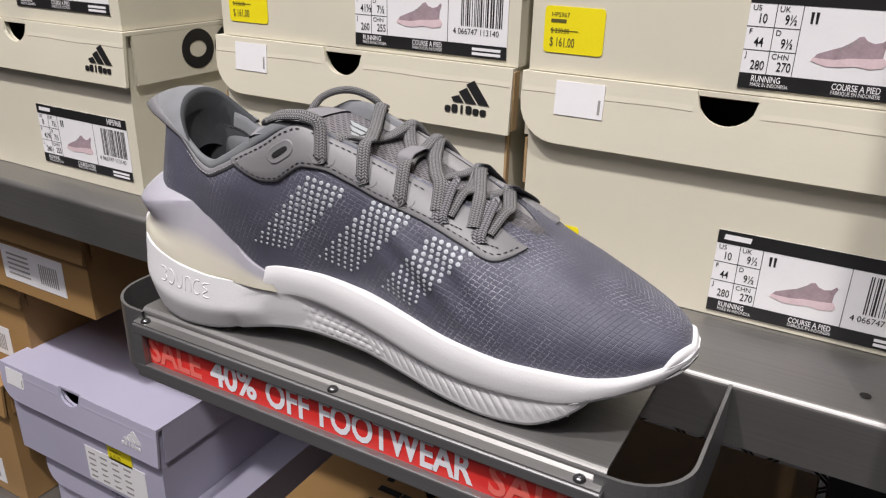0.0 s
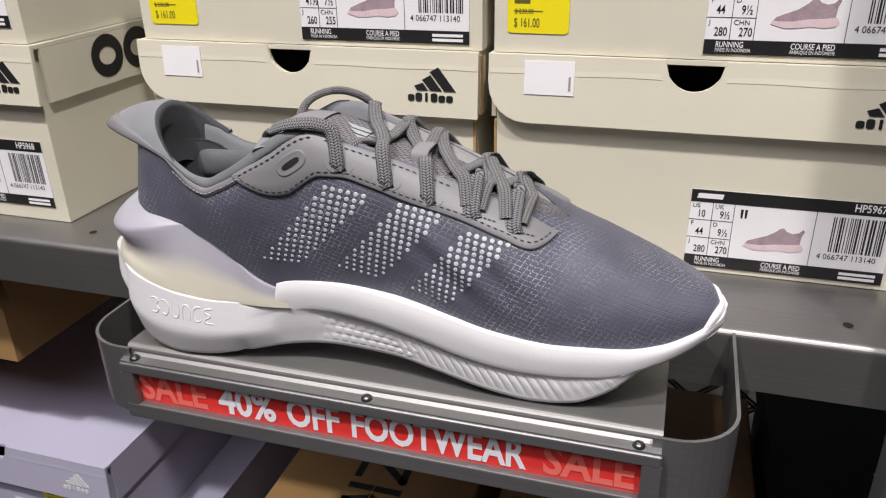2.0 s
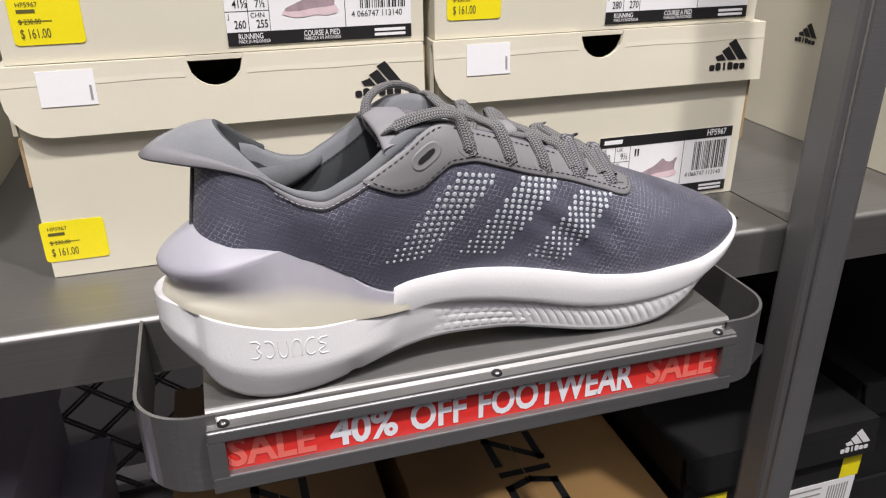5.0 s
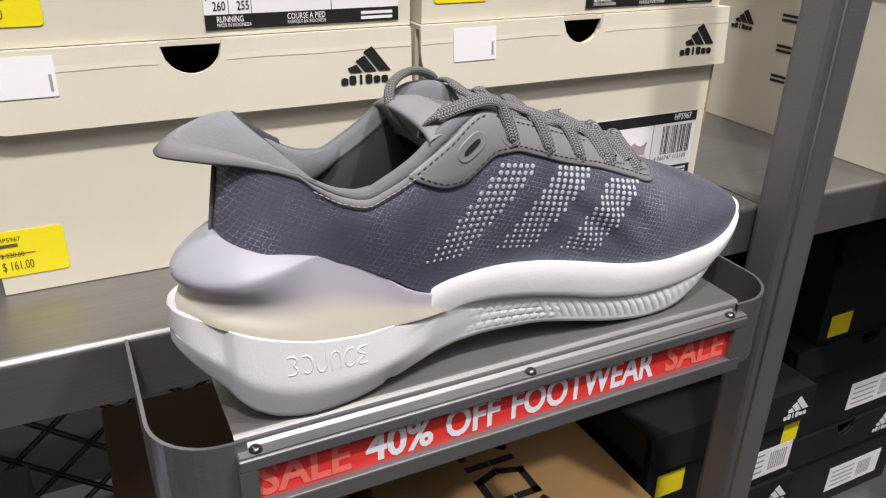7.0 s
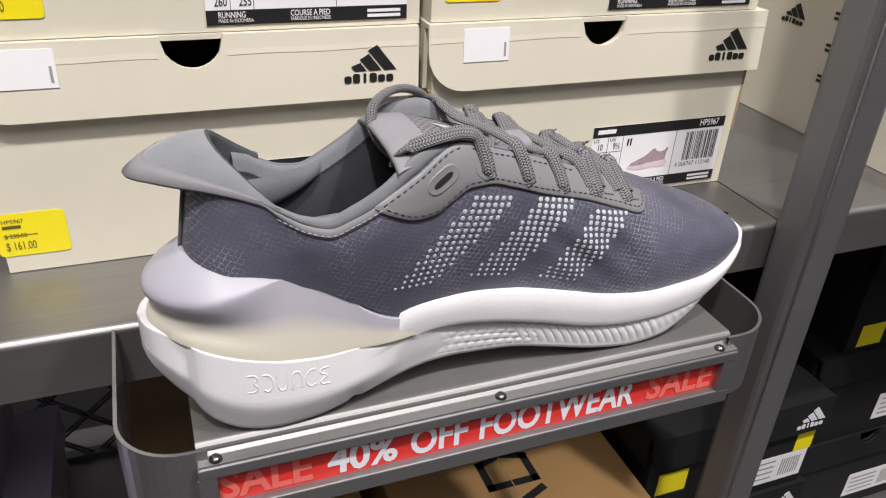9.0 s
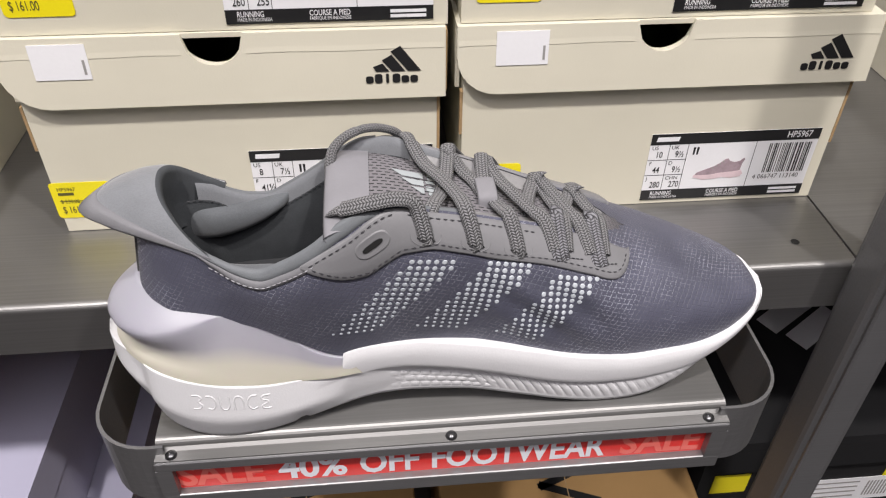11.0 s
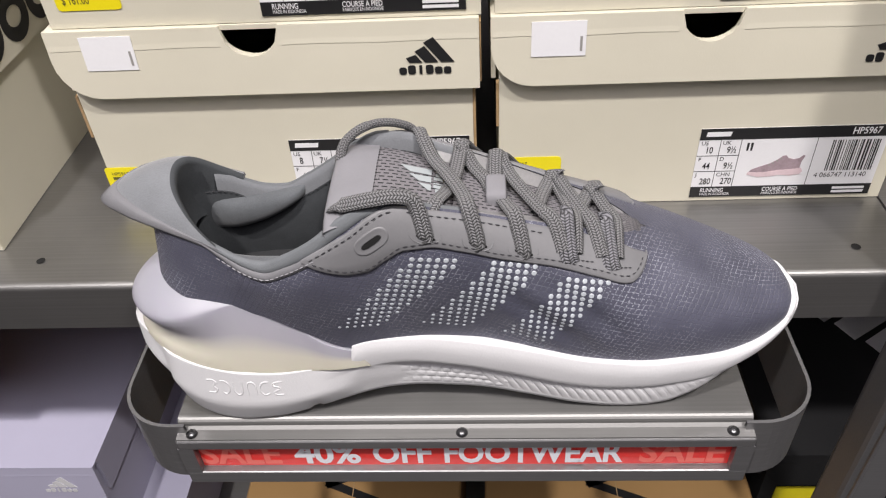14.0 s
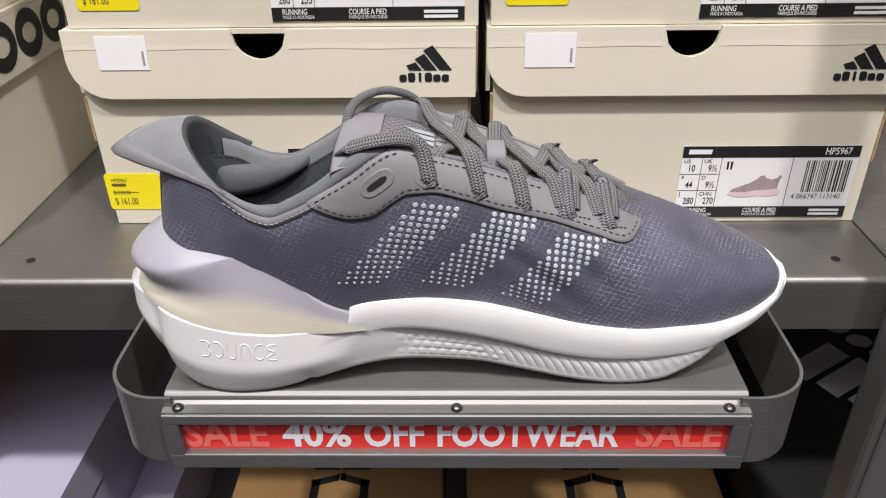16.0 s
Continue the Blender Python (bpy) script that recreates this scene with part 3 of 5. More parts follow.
def price_tag(parent, place, w=0.034, h=0.0245):
    r = 0.002
    pts = []
    for cx, cy, a0 in ((w - r, r, -90), (w - r, h - r, 0), (r, h - r, 90), (r, r, 180)):
        pts += [(cx + r * math.cos(radians(a0 + q)), cy + r * math.sin(radians(a0 + q))) for q in (0, 45, 90)]
    tag = part("price_sticker", add_prism(bmesh.new(), pts, place, 0.0, 0.0003), M_YELLOW, parent, "yellow price sticker")
    ink = bmesh.new()
    merge(ink, text_bm("$ 161.00", 0.0062, bold=0.006), lambda c: place(0.0035 + c.x * 0.66, 0.0035 + c.y * 1.1, 0.0005))
    merge(ink, text_bm("$ 230.00", 0.0038), lambda c: place(0.0038 + c.x * 0.8, 0.0105 + c.y, 0.0005))
    add_prism(ink, [(0.0035, 0.0118), (0.0195, 0.0118), (0.0195, 0.0121), (0.0035, 0.0121)], place, 0.0003, 0.0006)
    merge(ink, text_bm("HP5967", 0.0034), lambda c: place(0.0038 + c.x * 0.95, 0.0190 + c.y, 0.0005))
    add_prism(ink, [(0.0038, 0.0160), (0.0125, 0.0160), (0.0125, 0.0178), (0.0038, 0.0178)], place, 0.0003, 0.0005)
    part("print", ink, mottled("faded_print", (0.10, 0.09, 0.02), 0.1, 60.0, 0.6), tag)
    return tag


def white_sticker(parent, place, w=0.028, h=0.0185):
    """Plain white stock sticker with a grey bar up its side."""
    s = part("stock_sticker", add_prism(bmesh.new(), [(0, 0), (w, 0), (w, h), (0, h)], place, 0.0, 0.0003), M_PAPER, parent, "small white stock sticker")
    part("side_print", add_prism(bmesh.new(), [(w * 0.89, h * 0.14), (w * 0.935, h * 0.14), (w * 0.935, h * 0.56), (w * 0.89, h * 0.56)], place, 0.0003, 0.0005), M_GREY_INK, s)


def shoe_box(x0, x1, y0, y1, z0, z1, mat, label, group="", lid_h=0.038, notch=True, lid_out=0.0048, round_left=True, rz=0.0, raw=True):
    """Carton with hollow body and overlapping lid. Returns the thing and a face placer for the front of body and lid."""
    cx, cy = (x0 + x1) / 2, (y0 + y1) / 2
    bx = thing("shoe_box", (cx, cy, z0), label, "shoe box", group, rz=rz)
    w, d, h, th = (x1 - x0) / 2, (y1 - y0) / 2, z1 - z0, 0.0025
    zt = h - 0.0035
    bm = bmesh.new()
    ncx, nr = -0.005, 0.0155
    front = [(-w, 0), (w, 0), (w, zt)]
    if notch:
        front += [(a, b) for a, b in reversed(half_disc(ncx, zt, nr + 0.001, 0.0145))]
    front += [(-w, zt)]
    add_prism(bm, front, lambda a, b, q: (a, -d + q, b), 0.0, th, rim=1)
    mats = [mat, mat]
    part("front_panel", bm, mats, bx)
    part("back_panel", boxed((-w, d - th, 0), (w, d, zt)), mat, bx)
    part("side_panel", boxed((-w, -d + th, 0), (-w + th, d - th, zt)), mat, bx)
    part("side_panel", boxed((w - th, -d + th, 0), (w, d - th, zt)), mat, bx)
    part("base_panel", boxed((-w + th, -d + th, 0.0), (w - th, d - th, th)), mat, bx)
    lw = w + 0.0042
    bl = bmesh.new()
    r = 0.022 if round_left else 0.004
    outline = [(lw, h - lid_h), (lw, h)]
    if notch:
        outline += [(a, b) for a, b in reversed(half_disc(ncx, h, nr, 0.0165))]
    outline += [(-lw, h)] + [(-lw + r - r * math.cos(a), h - lid_h + r - r * math.sin(a)) for a in (k * math.pi / 12 for k in range(7))]
    tilt = lid_out / lid_h

    def lean(a, b, q):
        return (a, -d - 0.0012 - (h - b) * tilt * 0.6 - 0.0024 + q, b)

    add_prism(bl, outline, lean, 0.0, 0.0024, rim=1)
    part("lid_top", boxed((-lw, -d - 0.0012, h - 0.0028), (lw, d + 0.003, h - 0.0002)), mat, bx)
    part("lid_side", boxed((-lw, -d + 0.004, h - lid_h), (-lw + 0.0024, d + 0.003, h - 0.0030)), mat, bx)
    part("lid_side", boxed((lw - 0.0024, -d + 0.004, h - lid_h), (lw, d + 0.003, h - 0.0030)), mat, bx)
    lid = part("lid_flap", bl, mats, bx)
    # pressed fold line near the lid's top, and raw board along its ends
    crease = bmesh.new()
    spans = ((-lw + 0.001, ncx - nr - 0.001), (ncx + nr + 0.001, lw - 0.001)) if notch else ((-lw + 0.001, lw - 0.001),)
    for a0, a1 in spans:
        rows = []
        for k in range(15):
            a = a0 + (a1 - a0) * k / 14
            b0 = h - 0.0105 + 0.00025 * math.sin(k * 0.7 + z0 * 50)
            rows.append([lean(a, b0 - 0.0006, 0.0002), lean(a, b0 - 0.0001, -0.00022), lean(a, b0 + 0.0001, -0.00022), lean(a, b0 + 0.0040, 0.0001)])
        grid_mesh(rows, crease)
    part("fold_line", crease, mat, lid)
    if mat is M_CREAM and raw:
        part("raw_edge", boxed((lw + 0.0001, -d - 0.0030, h - lid_h + 0.002), (lw + 0.0010, -d + 0.0040, h - 0.002)), M_KRAFT_EDGE, bx)
        part("raw_edge", boxed((w + 0.0001, -d - 0.0004, h - 0.082), (w + 0.0016, -d + 0.0040, h - lid_h - 0.001)), M_KRAFT_EDGE, bx)
        part("raw_edge", boxed((-w - 0.0016, -d - 0.0004, h - 0.066), (-w - 0.0001, -d + 0.0040, h - lid_h - 0.001)), M_KRAFT_EDGE, bx)

    def on_body(a, b, q):
        return Vector((a - cx, -d - 0.0002 - q, b - z0))

    def on_lid(a, b, q):
        p = lean(a - cx, b - z0, -0.0002 - q)
        return Vector(p)

    return bx, lid, on_body, on_lid


def at(place, x, z):
    return lambda a, b, q: place(x + a, z + b, q)


FACE, DEEP = 0.4060, 0.735


def cream_box(x0, x1, z0, z1, label, sizes, label_at=None, tag_at=None, sticker_at=None, emblem_at=None, face=FACE):
    bx, lid, body_face, lid_face = shoe_box(x0, x1, face, DEEP, z0, z1, M_CREAM, label, "cream shoe boxes")
    if label_at:
        shoe_label(bx, at(body_face, *label_at), 0.1045, 0.0475, sizes, "HP5967")
    if tag_at:
        price_tag(bx, at(body_face, *tag_at))
    if sticker_at:
        white_sticker(lid, at(lid_face, *sticker_at))
    if emblem_at:
        emblem(lid, at(lid_face, *emblem_at), 0.0255, M_INK)
    return bx


# two columns of cream boxes, bottom row and the row stacked on it
cream_box(-0.4055, -0.1855, 1.0005, 1.1225, "cream cardboard shoe box with rounded lid flap", SIZES_8, (-0.2925, 1.0035), (-0.4075, 1.0105), (-0.3910, 1.1010), (-0.2100, 1.0935))
cream_box(-0.1710, 0.0540, 1.0005, 1.1225, "cream cardboard shoe box with dark finger hole", SIZES_10, (-0.0575, 1.0035), (-0.1690, 1.0105), (-0.1545, 1.1010), (0.0305, 1.0925))
cream_box(-0.4050, -0.1800, 1.1228, 1.2450, "cream shoe box stacked above, yellow price sticker", SIZES_8, (-0.2920, 1.1260), (-0.3975, 1.1325), None, None)
cream_box(-0.1730, 0.0510, 1.1228, 1.2450, "cream shoe box stacked above the finger-hole box", SIZES_10, (-0.0610, 1.1260), (-0.1655, 1.1335), None, None)


def left_stack():
    """Cream boxes turned out further to the shelf's edge, large dark print on their sides."""
    for z0, z1 in ((1.0005, 1.1225), (1.1228, 1.2450)):
        bx, lid, bf, lf = shoe_box(-0.6950, -0.4680, 0.3720, 0.70, z0, z1, M_CREAM, "cream shoe box with size label, beside the gap", "cream shoe boxes", raw=False)
        shoe_label(bx, at(bf, -0.582, z0 + 0.010), 0.1045, 0.0475, SIZES_8, "HP5968")
        emblem(lid, at(lf, -0.492, z0 + 0.092), 0.0255, M_INK)
        d = (0.70 - 0.372) / 2
        # big wordmark on the long side of the lid, as plain rounded shapes
        bm = bmesh.new()
        for k in range(6):
            cy = -0.10 + 0.034 * k
            rows = []
            for ra, rz in ((0.0165, 0.0150), (0.0085, 0.0062)):
                rows.append([((0.6950 - 0.4680) / 2 + 0.0046, cy + ra * math.cos(q), z1 - z0 - 0.0185 + rz * math.sin(q)) for q in (j * math.pi / 12 for j in range(24))])
            grid_mesh(rows, bm, closed=True)
        tagged(part("wordmark_print", bm, M_INK, lid), kind="stuff")


left_stack()


def right_stack():
    for z0, z1 in ((1.0005, 1.1705), (1.1710, 1.3400)):
        bx, lid, bf, lf = shoe_box(0.1910, 0.4300, 0.3000, 0.64, z0, z1, M_CREAM, "tall cream shoe box, plain side with small print", "cream shoe boxes", lid_h=0.04)
        place = lambda a, b, q: Vector((-0.1195 - 0.0003 - q, -a, b))
        emblem(bx, lambda a, b, q: place(a - 0.042, b + 0.082, q), 0.022, M_INK)
        bm = bmesh.new()
        for k, (a, ln) in enumerate(((0.0, 0.03), (0.0, 0.026), (0.0, 0.02), (0.0, 0.028), (0.0, 0.024))):
            for j, b in enumerate((0.095, 0.070, 0.045)):
                zz = b - 0.0 + (0.004 if k % 2 else 0.0)
                if k < 2:
                    add_prism(bm, [(0.0 + j * 0.0, zz), (ln, zz), (ln, zz + 0.0022), (0.0, zz + 0.0022)], place, 0.0, 0.0002)
        part("small_print", bm, M_INK, bx)


right_stack()


# ---- lower boxes ----
def lower_boxes():
    # lilac box pulled out under the shelf, a second one below it
    for k, (z0, z1, x0, x1, y0) in enumerate(((0.6725, 0.7780, -0.7150, -0.4960, 0.3720), (0.5860, 0.6720, -0.6900, -0.4600, 0.3850))):
        bx, lid, bf, lf = shoe_box(x0, x1, y0, 0.70, z0, z1, M_LILAC, "pale lilac shoe box under the shelf", "lilac shoe boxes", lid_h=0.040)
        emblem(lid, at(lf, x1 - 0.030, z1 - 0.030), 0.024, M_SILVER_INK)
        if k == 0:
            white_sticker(lid, at(lf, x0 + 0.006, z1 - 0.022))
            price_tag(bx, at(bf, x1 - 0.075, z1 - 0.064))
            lb = part("size_label", add_prism(bmesh.new(), [(0, 0), (0.085, 0), (0.085, 0.04), (0, 0.04)], at(bf, x1 - 0.110, z0 + 0.004), 0.0, 0.0003), M_PAPER, bx, "white size label")
            bm = bmesh.new()
            rnd = random.Random(3)
            for r in range(5):
                for c in range(4):
                    a, b = 0.004 + 0.017 * c, 0.004 + 0.007 * r
                    add_prism(bm, [(a, b), (a + rnd.uniform(0.005, 0.012), b), (a + 0.010, b + 0.0022), (a, b + 0.0022)], at(bf, x1 - 0.110, z0 + 0.004), 0.0003, 0.0005)
            part("small_print", bm, M_GREY_INK, lb)
    # brown cartons, stacked to the far side of the lilac ones
    for z0, z1, x0, x1, y0 in ((0.8660, 0.9600, -0.800, -0.560, 0.376), (0.7440, 0.8655, -0.860, -0.712, 0.400), (0.5860, 0.7435, -0.960, -0.732, 0.372)):
        bx, lid, bf, lf = shoe_box(x0, x1, y0, 0.70, z0, z1, M_KRAFT, "brown cardboard shoe box with white label", "brown shoe boxes", notch=False)
        lb = part("size_label", add_prism(bmesh.new(), [(0, 0), (0.09, 0), (0.09, 0.035), (0, 0.035)], at(bf, x1 - 0.125, z0 + 0.012), 0.0, 0.0003), M_PAPER, bx, "white size label")
        bm = bmesh.new()
        for r in range(9):
            add_prism(bm, [(0.055 + 0.003 * r, 0.006), (0.0565 + 0.003 * r, 0.006), (0.0565 + 0.003 * r, 0.026), (0.055 + 0.003 * r, 0.026)], at(bf, x1 - 0.125, z0 + 0.012), 0.0003, 0.0005)
        for r in range(5):
            add_prism(bm, [(0.008, 0.006 + 0.005 * r), (0.04, 0.006 + 0.005 * r), (0.04, 0.008 + 0.005 * r), (0.008, 0.008 + 0.005 * r)], at(bf, x1 - 0.125, z0 + 0.012), 0.0003, 0.0005)
        part("bars_and_print", bm, M_GREY_INK, lb)
        price_tag(bx, at(lf, x1 - 0.180, z1 - 0.032))
    # large brown cartons lying under the display stand
    for x0, x1, mark in ((-0.382, -0.204, 0), (-0.184, 0.030, 1)):
        bx = thing("brown_carton", ((x0 + x1) / 2, 0.52, 0.5860), "flat brown carton with large black lettering", "carton", "brown cartons")
        bm = boxed((-(x1 - x0) / 2, -0.17, 0.0), ((x1 - x0) / 2, 0.17, 0.139), 0.0015)
        part("body", bm, M_KRAFT, bx)
        for s, hx in ((1, 0.0),):
            part("flap_seam", boxed((hx - 0.0004, -0.168, 0.139), (hx + 0.0004, 0.168, 0.1394)), M_KRAFT_EDGE, bx)
        # large printed mark as plain strokes: slanted bar, ring, bar, zigzag, comb
        for name, strokes in (("slanted_mark", ((0.0, 0.0, 0.5, 1.0), (0.5, 1.0, 1.0, 0.0))), ("ring_mark", ((0, 0, 0, 1), (0, 1, 0.8, 1), (0.8, 1, 1, 0.5), (1, 0.5, 0.8, 0), (0.8, 0, 0, 0))), ("bar_mark", ((0.1, 0, 0.1, 1),)), ("zigzag_mark", ((0, 1, 1, 1), (1, 1, 0, 0), (0, 0, 1, 0))), ("comb_mark", ((0, 0, 0, 1), (0, 1, 0.9, 1), (0, 0.5, 0.8, 0.5), (0, 0, 0.9, 0)))):
            k = ("slanted_mark", "ring_mark", "bar_mark", "zigzag_mark", "comb_mark").index(name)
            run = (-0.150, -0.104, -0.062, -0.044, -0.002)[k]
            sb = bmesh.new()
            for u0, v0, u1, v1 in strokes:
                a, e = Vector((0.022 - v0 * 0.042, run + u0 * 0.034, 0.1392)), Vector((0.022 - v1 * 0.042, run + u1 * 0.034, 0.1392))
                t = (e - a).normalized() * 0.0036
                s = Vector((-t.y, t.x, 0))
                sb.faces.new([sb.verts.new(v) for v in (a - t - s, e + t - s, e + t + s, a - t + s)])
            part(name, sb, M_INK, bx)


lower_boxes()


def black_boxes():
    spots = ((0.0400, 0.2300, 0.385, 0.6605, 0.7710), (0.0430, 0.2330, 0.385, 0.5205, 0.6600), (0.2910, 0.5100, 0.430, 0.7695, 0.8930), (0.2680, 0.4900, 0.430, 0.6450, 0.7690), (0.2750, 0.4950, 0.430, 0.5205, 0.6445))
    for k, (x0, x1, y0, z0, z1) in enumerate(spots):
        bx, lid, bf, lf = shoe_box(x0, x1, y0, 0.70, z0, z1, M_BLACK_CARTON, "black shoe box with white label, lower shelf", "black shoe boxes", lid_h=0.036)
        emblem(lid, at(lf, x1 - 0.020 if k < 2 else x1 - 0.05, z1 - 0.030), 0.028, M_SILVER_INK)
        tags = ((x0 + 0.012, z1 - 0.074), (x1 - 0.022, z1 - 0.066)) if k < 2 else ((x0 + 0.014, z0 + 0.006),) if k == 2 else ()
        for ta, tb in tags:
            w = 0.032 if ta < x1 - 0.04 else 0.021
            part("price_sticker", add_prism(bmesh.new(), [(0, 0), (w, 0), (w, 0.026), (0, 0.026)], at(bf, ta, tb), 0.0, 0.0003), M_YELLOW, bx, "yellow price sticker")
        la, lb = (x1 - 0.085, z0 + 0.010) if k < 2 else (x0 + 0.106, z0 + 0.016)
        lab = part("size_label", add_prism(bmesh.new(), [(0, 0), (0.092, 0), (0.092, 0.036), (0, 0.036)] if k > 1 else [(0, 0), (0.082, 0), (0.082, 0.034), (0, 0.034)], at(bf, la, lb), 0.0, 0.0003), M_PAPER, bx, "white size label")
        bm = bmesh.new()
        for r in range(4):
            add_prism(bm, [(0.006, 0.006 + 0.007 * r), (0.045, 0.006 + 0.007 * r), (0.045, 0.008 + 0.007 * r), (0.006, 0.008 + 0.007 * r)], at(bf, la, lb), 0.0003, 0.0005)
        for r in range(8):
            add_prism(bm, [(0.053 + 0.003 * r, 0.006), (0.0545 + 0.003 * r, 0.006), (0.0545 + 0.003 * r, 0.028), (0.053 + 0.003 * r, 0.028)], at(bf, la, lb), 0.0003, 0.0005)
        tagged(part("small_print", bm, M_GREY_INK, lab), kind="stuff")
        if k == 0:
            # large three-bar print on top of the lid
            cx, cy = (x0 + x1) / 2, (y0 + 0.70) / 2
            for j in range(3):
                ox, oy, ln = 0.019 * j, -0.022 * j, 1.0 - 0.0 * j
                pts = [(0.112 + ox, 0.541 + oy), (0.166 + ox, 0.577 + oy), (0.1775 + ox, 0.556 + oy), (0.123 + ox, 0.521 + oy)]
                pts = [(min(a, x1), c) for a, c in pts]
                part("print_bar", add_prism(bmesh.new(), pts, lambda a, c, d: (a - cx, c - cy, z1 - z0 + d), 0.0, 0.0003), M_SILVER_INK, bx)
            for j in range(3):
                ring = [(0.185 + 0.012 * math.cos(q) + 0.012 * j, 0.602 - 0.022 * j + 0.010 * math.sin(q)) for q in (m * math.pi / 6 for m in range(12))]
                part("print_blob", add_prism(bmesh.new(), ring, lambda a, c, d: (a - cx, c - cy, z1 - z0 + d), 0.0, 0.0003), M_SILVER_INK, bx)


black_boxes()


def opposite_side():
    """Boxes that stand on the rack's other side, seen through the wire."""
    for x0, x1, z0, z1, mat, label in ((-0.455, -0.225, 0.5860, 0.7560, M_CREAM, "cream shoe box behind the wire mesh"), (-0.700, -0.465, 0.5860, 0.7300, M_LILAC, "lilac shoe box behind the wire mesh"), (-0.215, 0.010, 0.5860, 0.7300, M_BLACK_CARTON, "black shoe box behind the wire mesh")):
        bx, lid, bf, lf = shoe_box(x0, x1, 1.18, 1.46, z0, z1, mat, label, "boxes behind the mesh", notch=False)
        emblem(bx, at(bf, (x0 + x1) / 2 - 0.06, z1 - 0.080), 0.034, M_INK if mat is not M_BLACK_CARTON else M_SILVER_INK)
    steel_shelf_back()


def steel_shelf_back():
    t = thing("steel_shelf", (-0.35, 1.28, 0.585), "grey steel shelf on the rack's other side", "shelf", "rack shelves")
    part("shelf_panel", boxed((-0.63, -0.155, -0.03), (0.50, 0.24, 0.0), 0.002), M_STEEL, t)
    for x in (-0.62, 0.46):
        part("upright", boxed((x, 0.20, -0.585), (x + 0.03, 0.23, -0.03), 0.003), M_STEEL_DARK, t)


opposite_side()


# ---- the running shoe ----
SHOE_BACK, SHOE_TIP = -0.3400, -0.0405
mid_y = lerp_table(((-0.345, 0.2780), (-0.32, 0.2795), (-0.285, 0.2825), (-0.25, 0.2865), (-0.20, 0.2900), (-0.15, 0.2930), (-0.105, 0.2935), (-0.075, 0.2915), (-0.0405, 0.2880)))
sole_half = lerp_table(((-0.3400, 0.0), (-0.3393, 0.0050), (-0.3360, 0.0130), (-0.329, 0.0205), (-0.3228, 0.0250), (-0.3212, 0.0282), (-0.312, 0.0338), (-0.301, 0.0372), (-0.287, 0.0392), (-0.272, 0.0398), (-0.258, 0.0390), (-0.245, 0.0368), (-0.232, 0.0352), (-0.215, 0.0355), (-0.195, 0.0372), (-0.175, 0.0398), (-0.155, 0.0422), (-0.135, 0.0435), (-0.110, 0.0430), (-0.090, 0.0398), (-0.0745, 0.0356), (-0.062, 0.0298), (-0.052, 0.0228), (-0.0450, 0.0150), (-0.0415, 0.0075), (-0.0405, 0.0)))
sole_low = lerp_table(((-0.3400, 1.0305), (-0.3330, 1.0225), (-0.325, 1.0150), (-0.316, 1.0068), (-0.306, 1.0025), (-0.294, 1.0008), (-0.279, 1.0015), (-0.258, 1.0050), (-0.2367, 1.0095), (-0.2106, 1.0118), (-0.1846, 1.0112), (-0.1637, 1.0080), (-0.1426, 1.0040), (-0.1186, 1.0012), (-0.1000, 1.0028), (-0.0885, 1.0080), (-0.0765, 1.0180), (-0.0740, 1.0210), (-0.0640, 1.0250), (-0.0500, 1.0315), (-0.0405, 1.0375)))
sole_top = lerp_table(((-0.3400, 1.0470), (-0.334, 1.0466), (-0.325, 1.0445), (-0.315, 1.0415), (-0.300, 1.0378), (-0.285, 1.0347), (-0.265, 1.0328), (-0.2412, 1.0328), (-0.2404, 1.0338), (-0.2392, 1.0428), (-0.229, 1.0456), (-0.209, 1.0461), (-0.184, 1.0436), (-0.1585, 1.0391), (-0.133, 1.0336), (-0.107, 1.0308), (-0.081, 1.0312), (-0.066, 1.0335), (-0.0560, 1.0368), (-0.0405, 1.0425)))
groove_z = lerp_table(((-0.3400, 1.0370), (-0.300, 1.0250), (-0.262, 1.0230), (-0.245, 1.0270), (-0.2315, 1.0310), (-0.2198, 1.0322), (-0.1944, 1.0298), (-0.1715, 1.0256), (-0.1455, 1.0198), (-0.1194, 1.0172), (-0.0933, 1.0182), (-0.0767, 1.0218), (-0.0600, 1.0290), (-0.0405, 1.0400)))

upper_half = lerp_table(((-0.3215, 0.0), (-0.3207, 0.0070), (-0.318, 0.0135), (-0.312, 0.0200), (-0.304, 0.0245), (-0.285, 0.0272), (-0.262, 0.0322), (-0.241, 0.0340), (-0.207, 0.0330), (-0.185, 0.0332), (-0.172, 0.0352), (-0.155, 0.0385), (-0.130, 0.0400), (-0.110, 0.0392), (-0.090, 0.0362), (-0.075, 0.0322), (-0.062, 0.0268), (-0.053, 0.0208), (-0.0465, 0.0138), (-0.0438, 0.0070), (-0.0430, 0.0)))
seam_z = lerp_table(((-0.3215, 1.0640), (-0.305, 1.0640), (-0.285, 1.0635), (-0.2745, 1.0615), (-0.2565, 1.0515), (-0.243, 1.0430), (-0.238, 1.0415), (-0.220, 1.0440), (-0.209, 1.0440), (-0.184, 1.0415), (-0.1585, 1.0370), (-0.133, 1.0316), (-0.107, 1.0288), (-0.081, 1.0292), (-0.066, 1.0315), (-0.056, 1.0350), (-0.0430, 1.0395)))
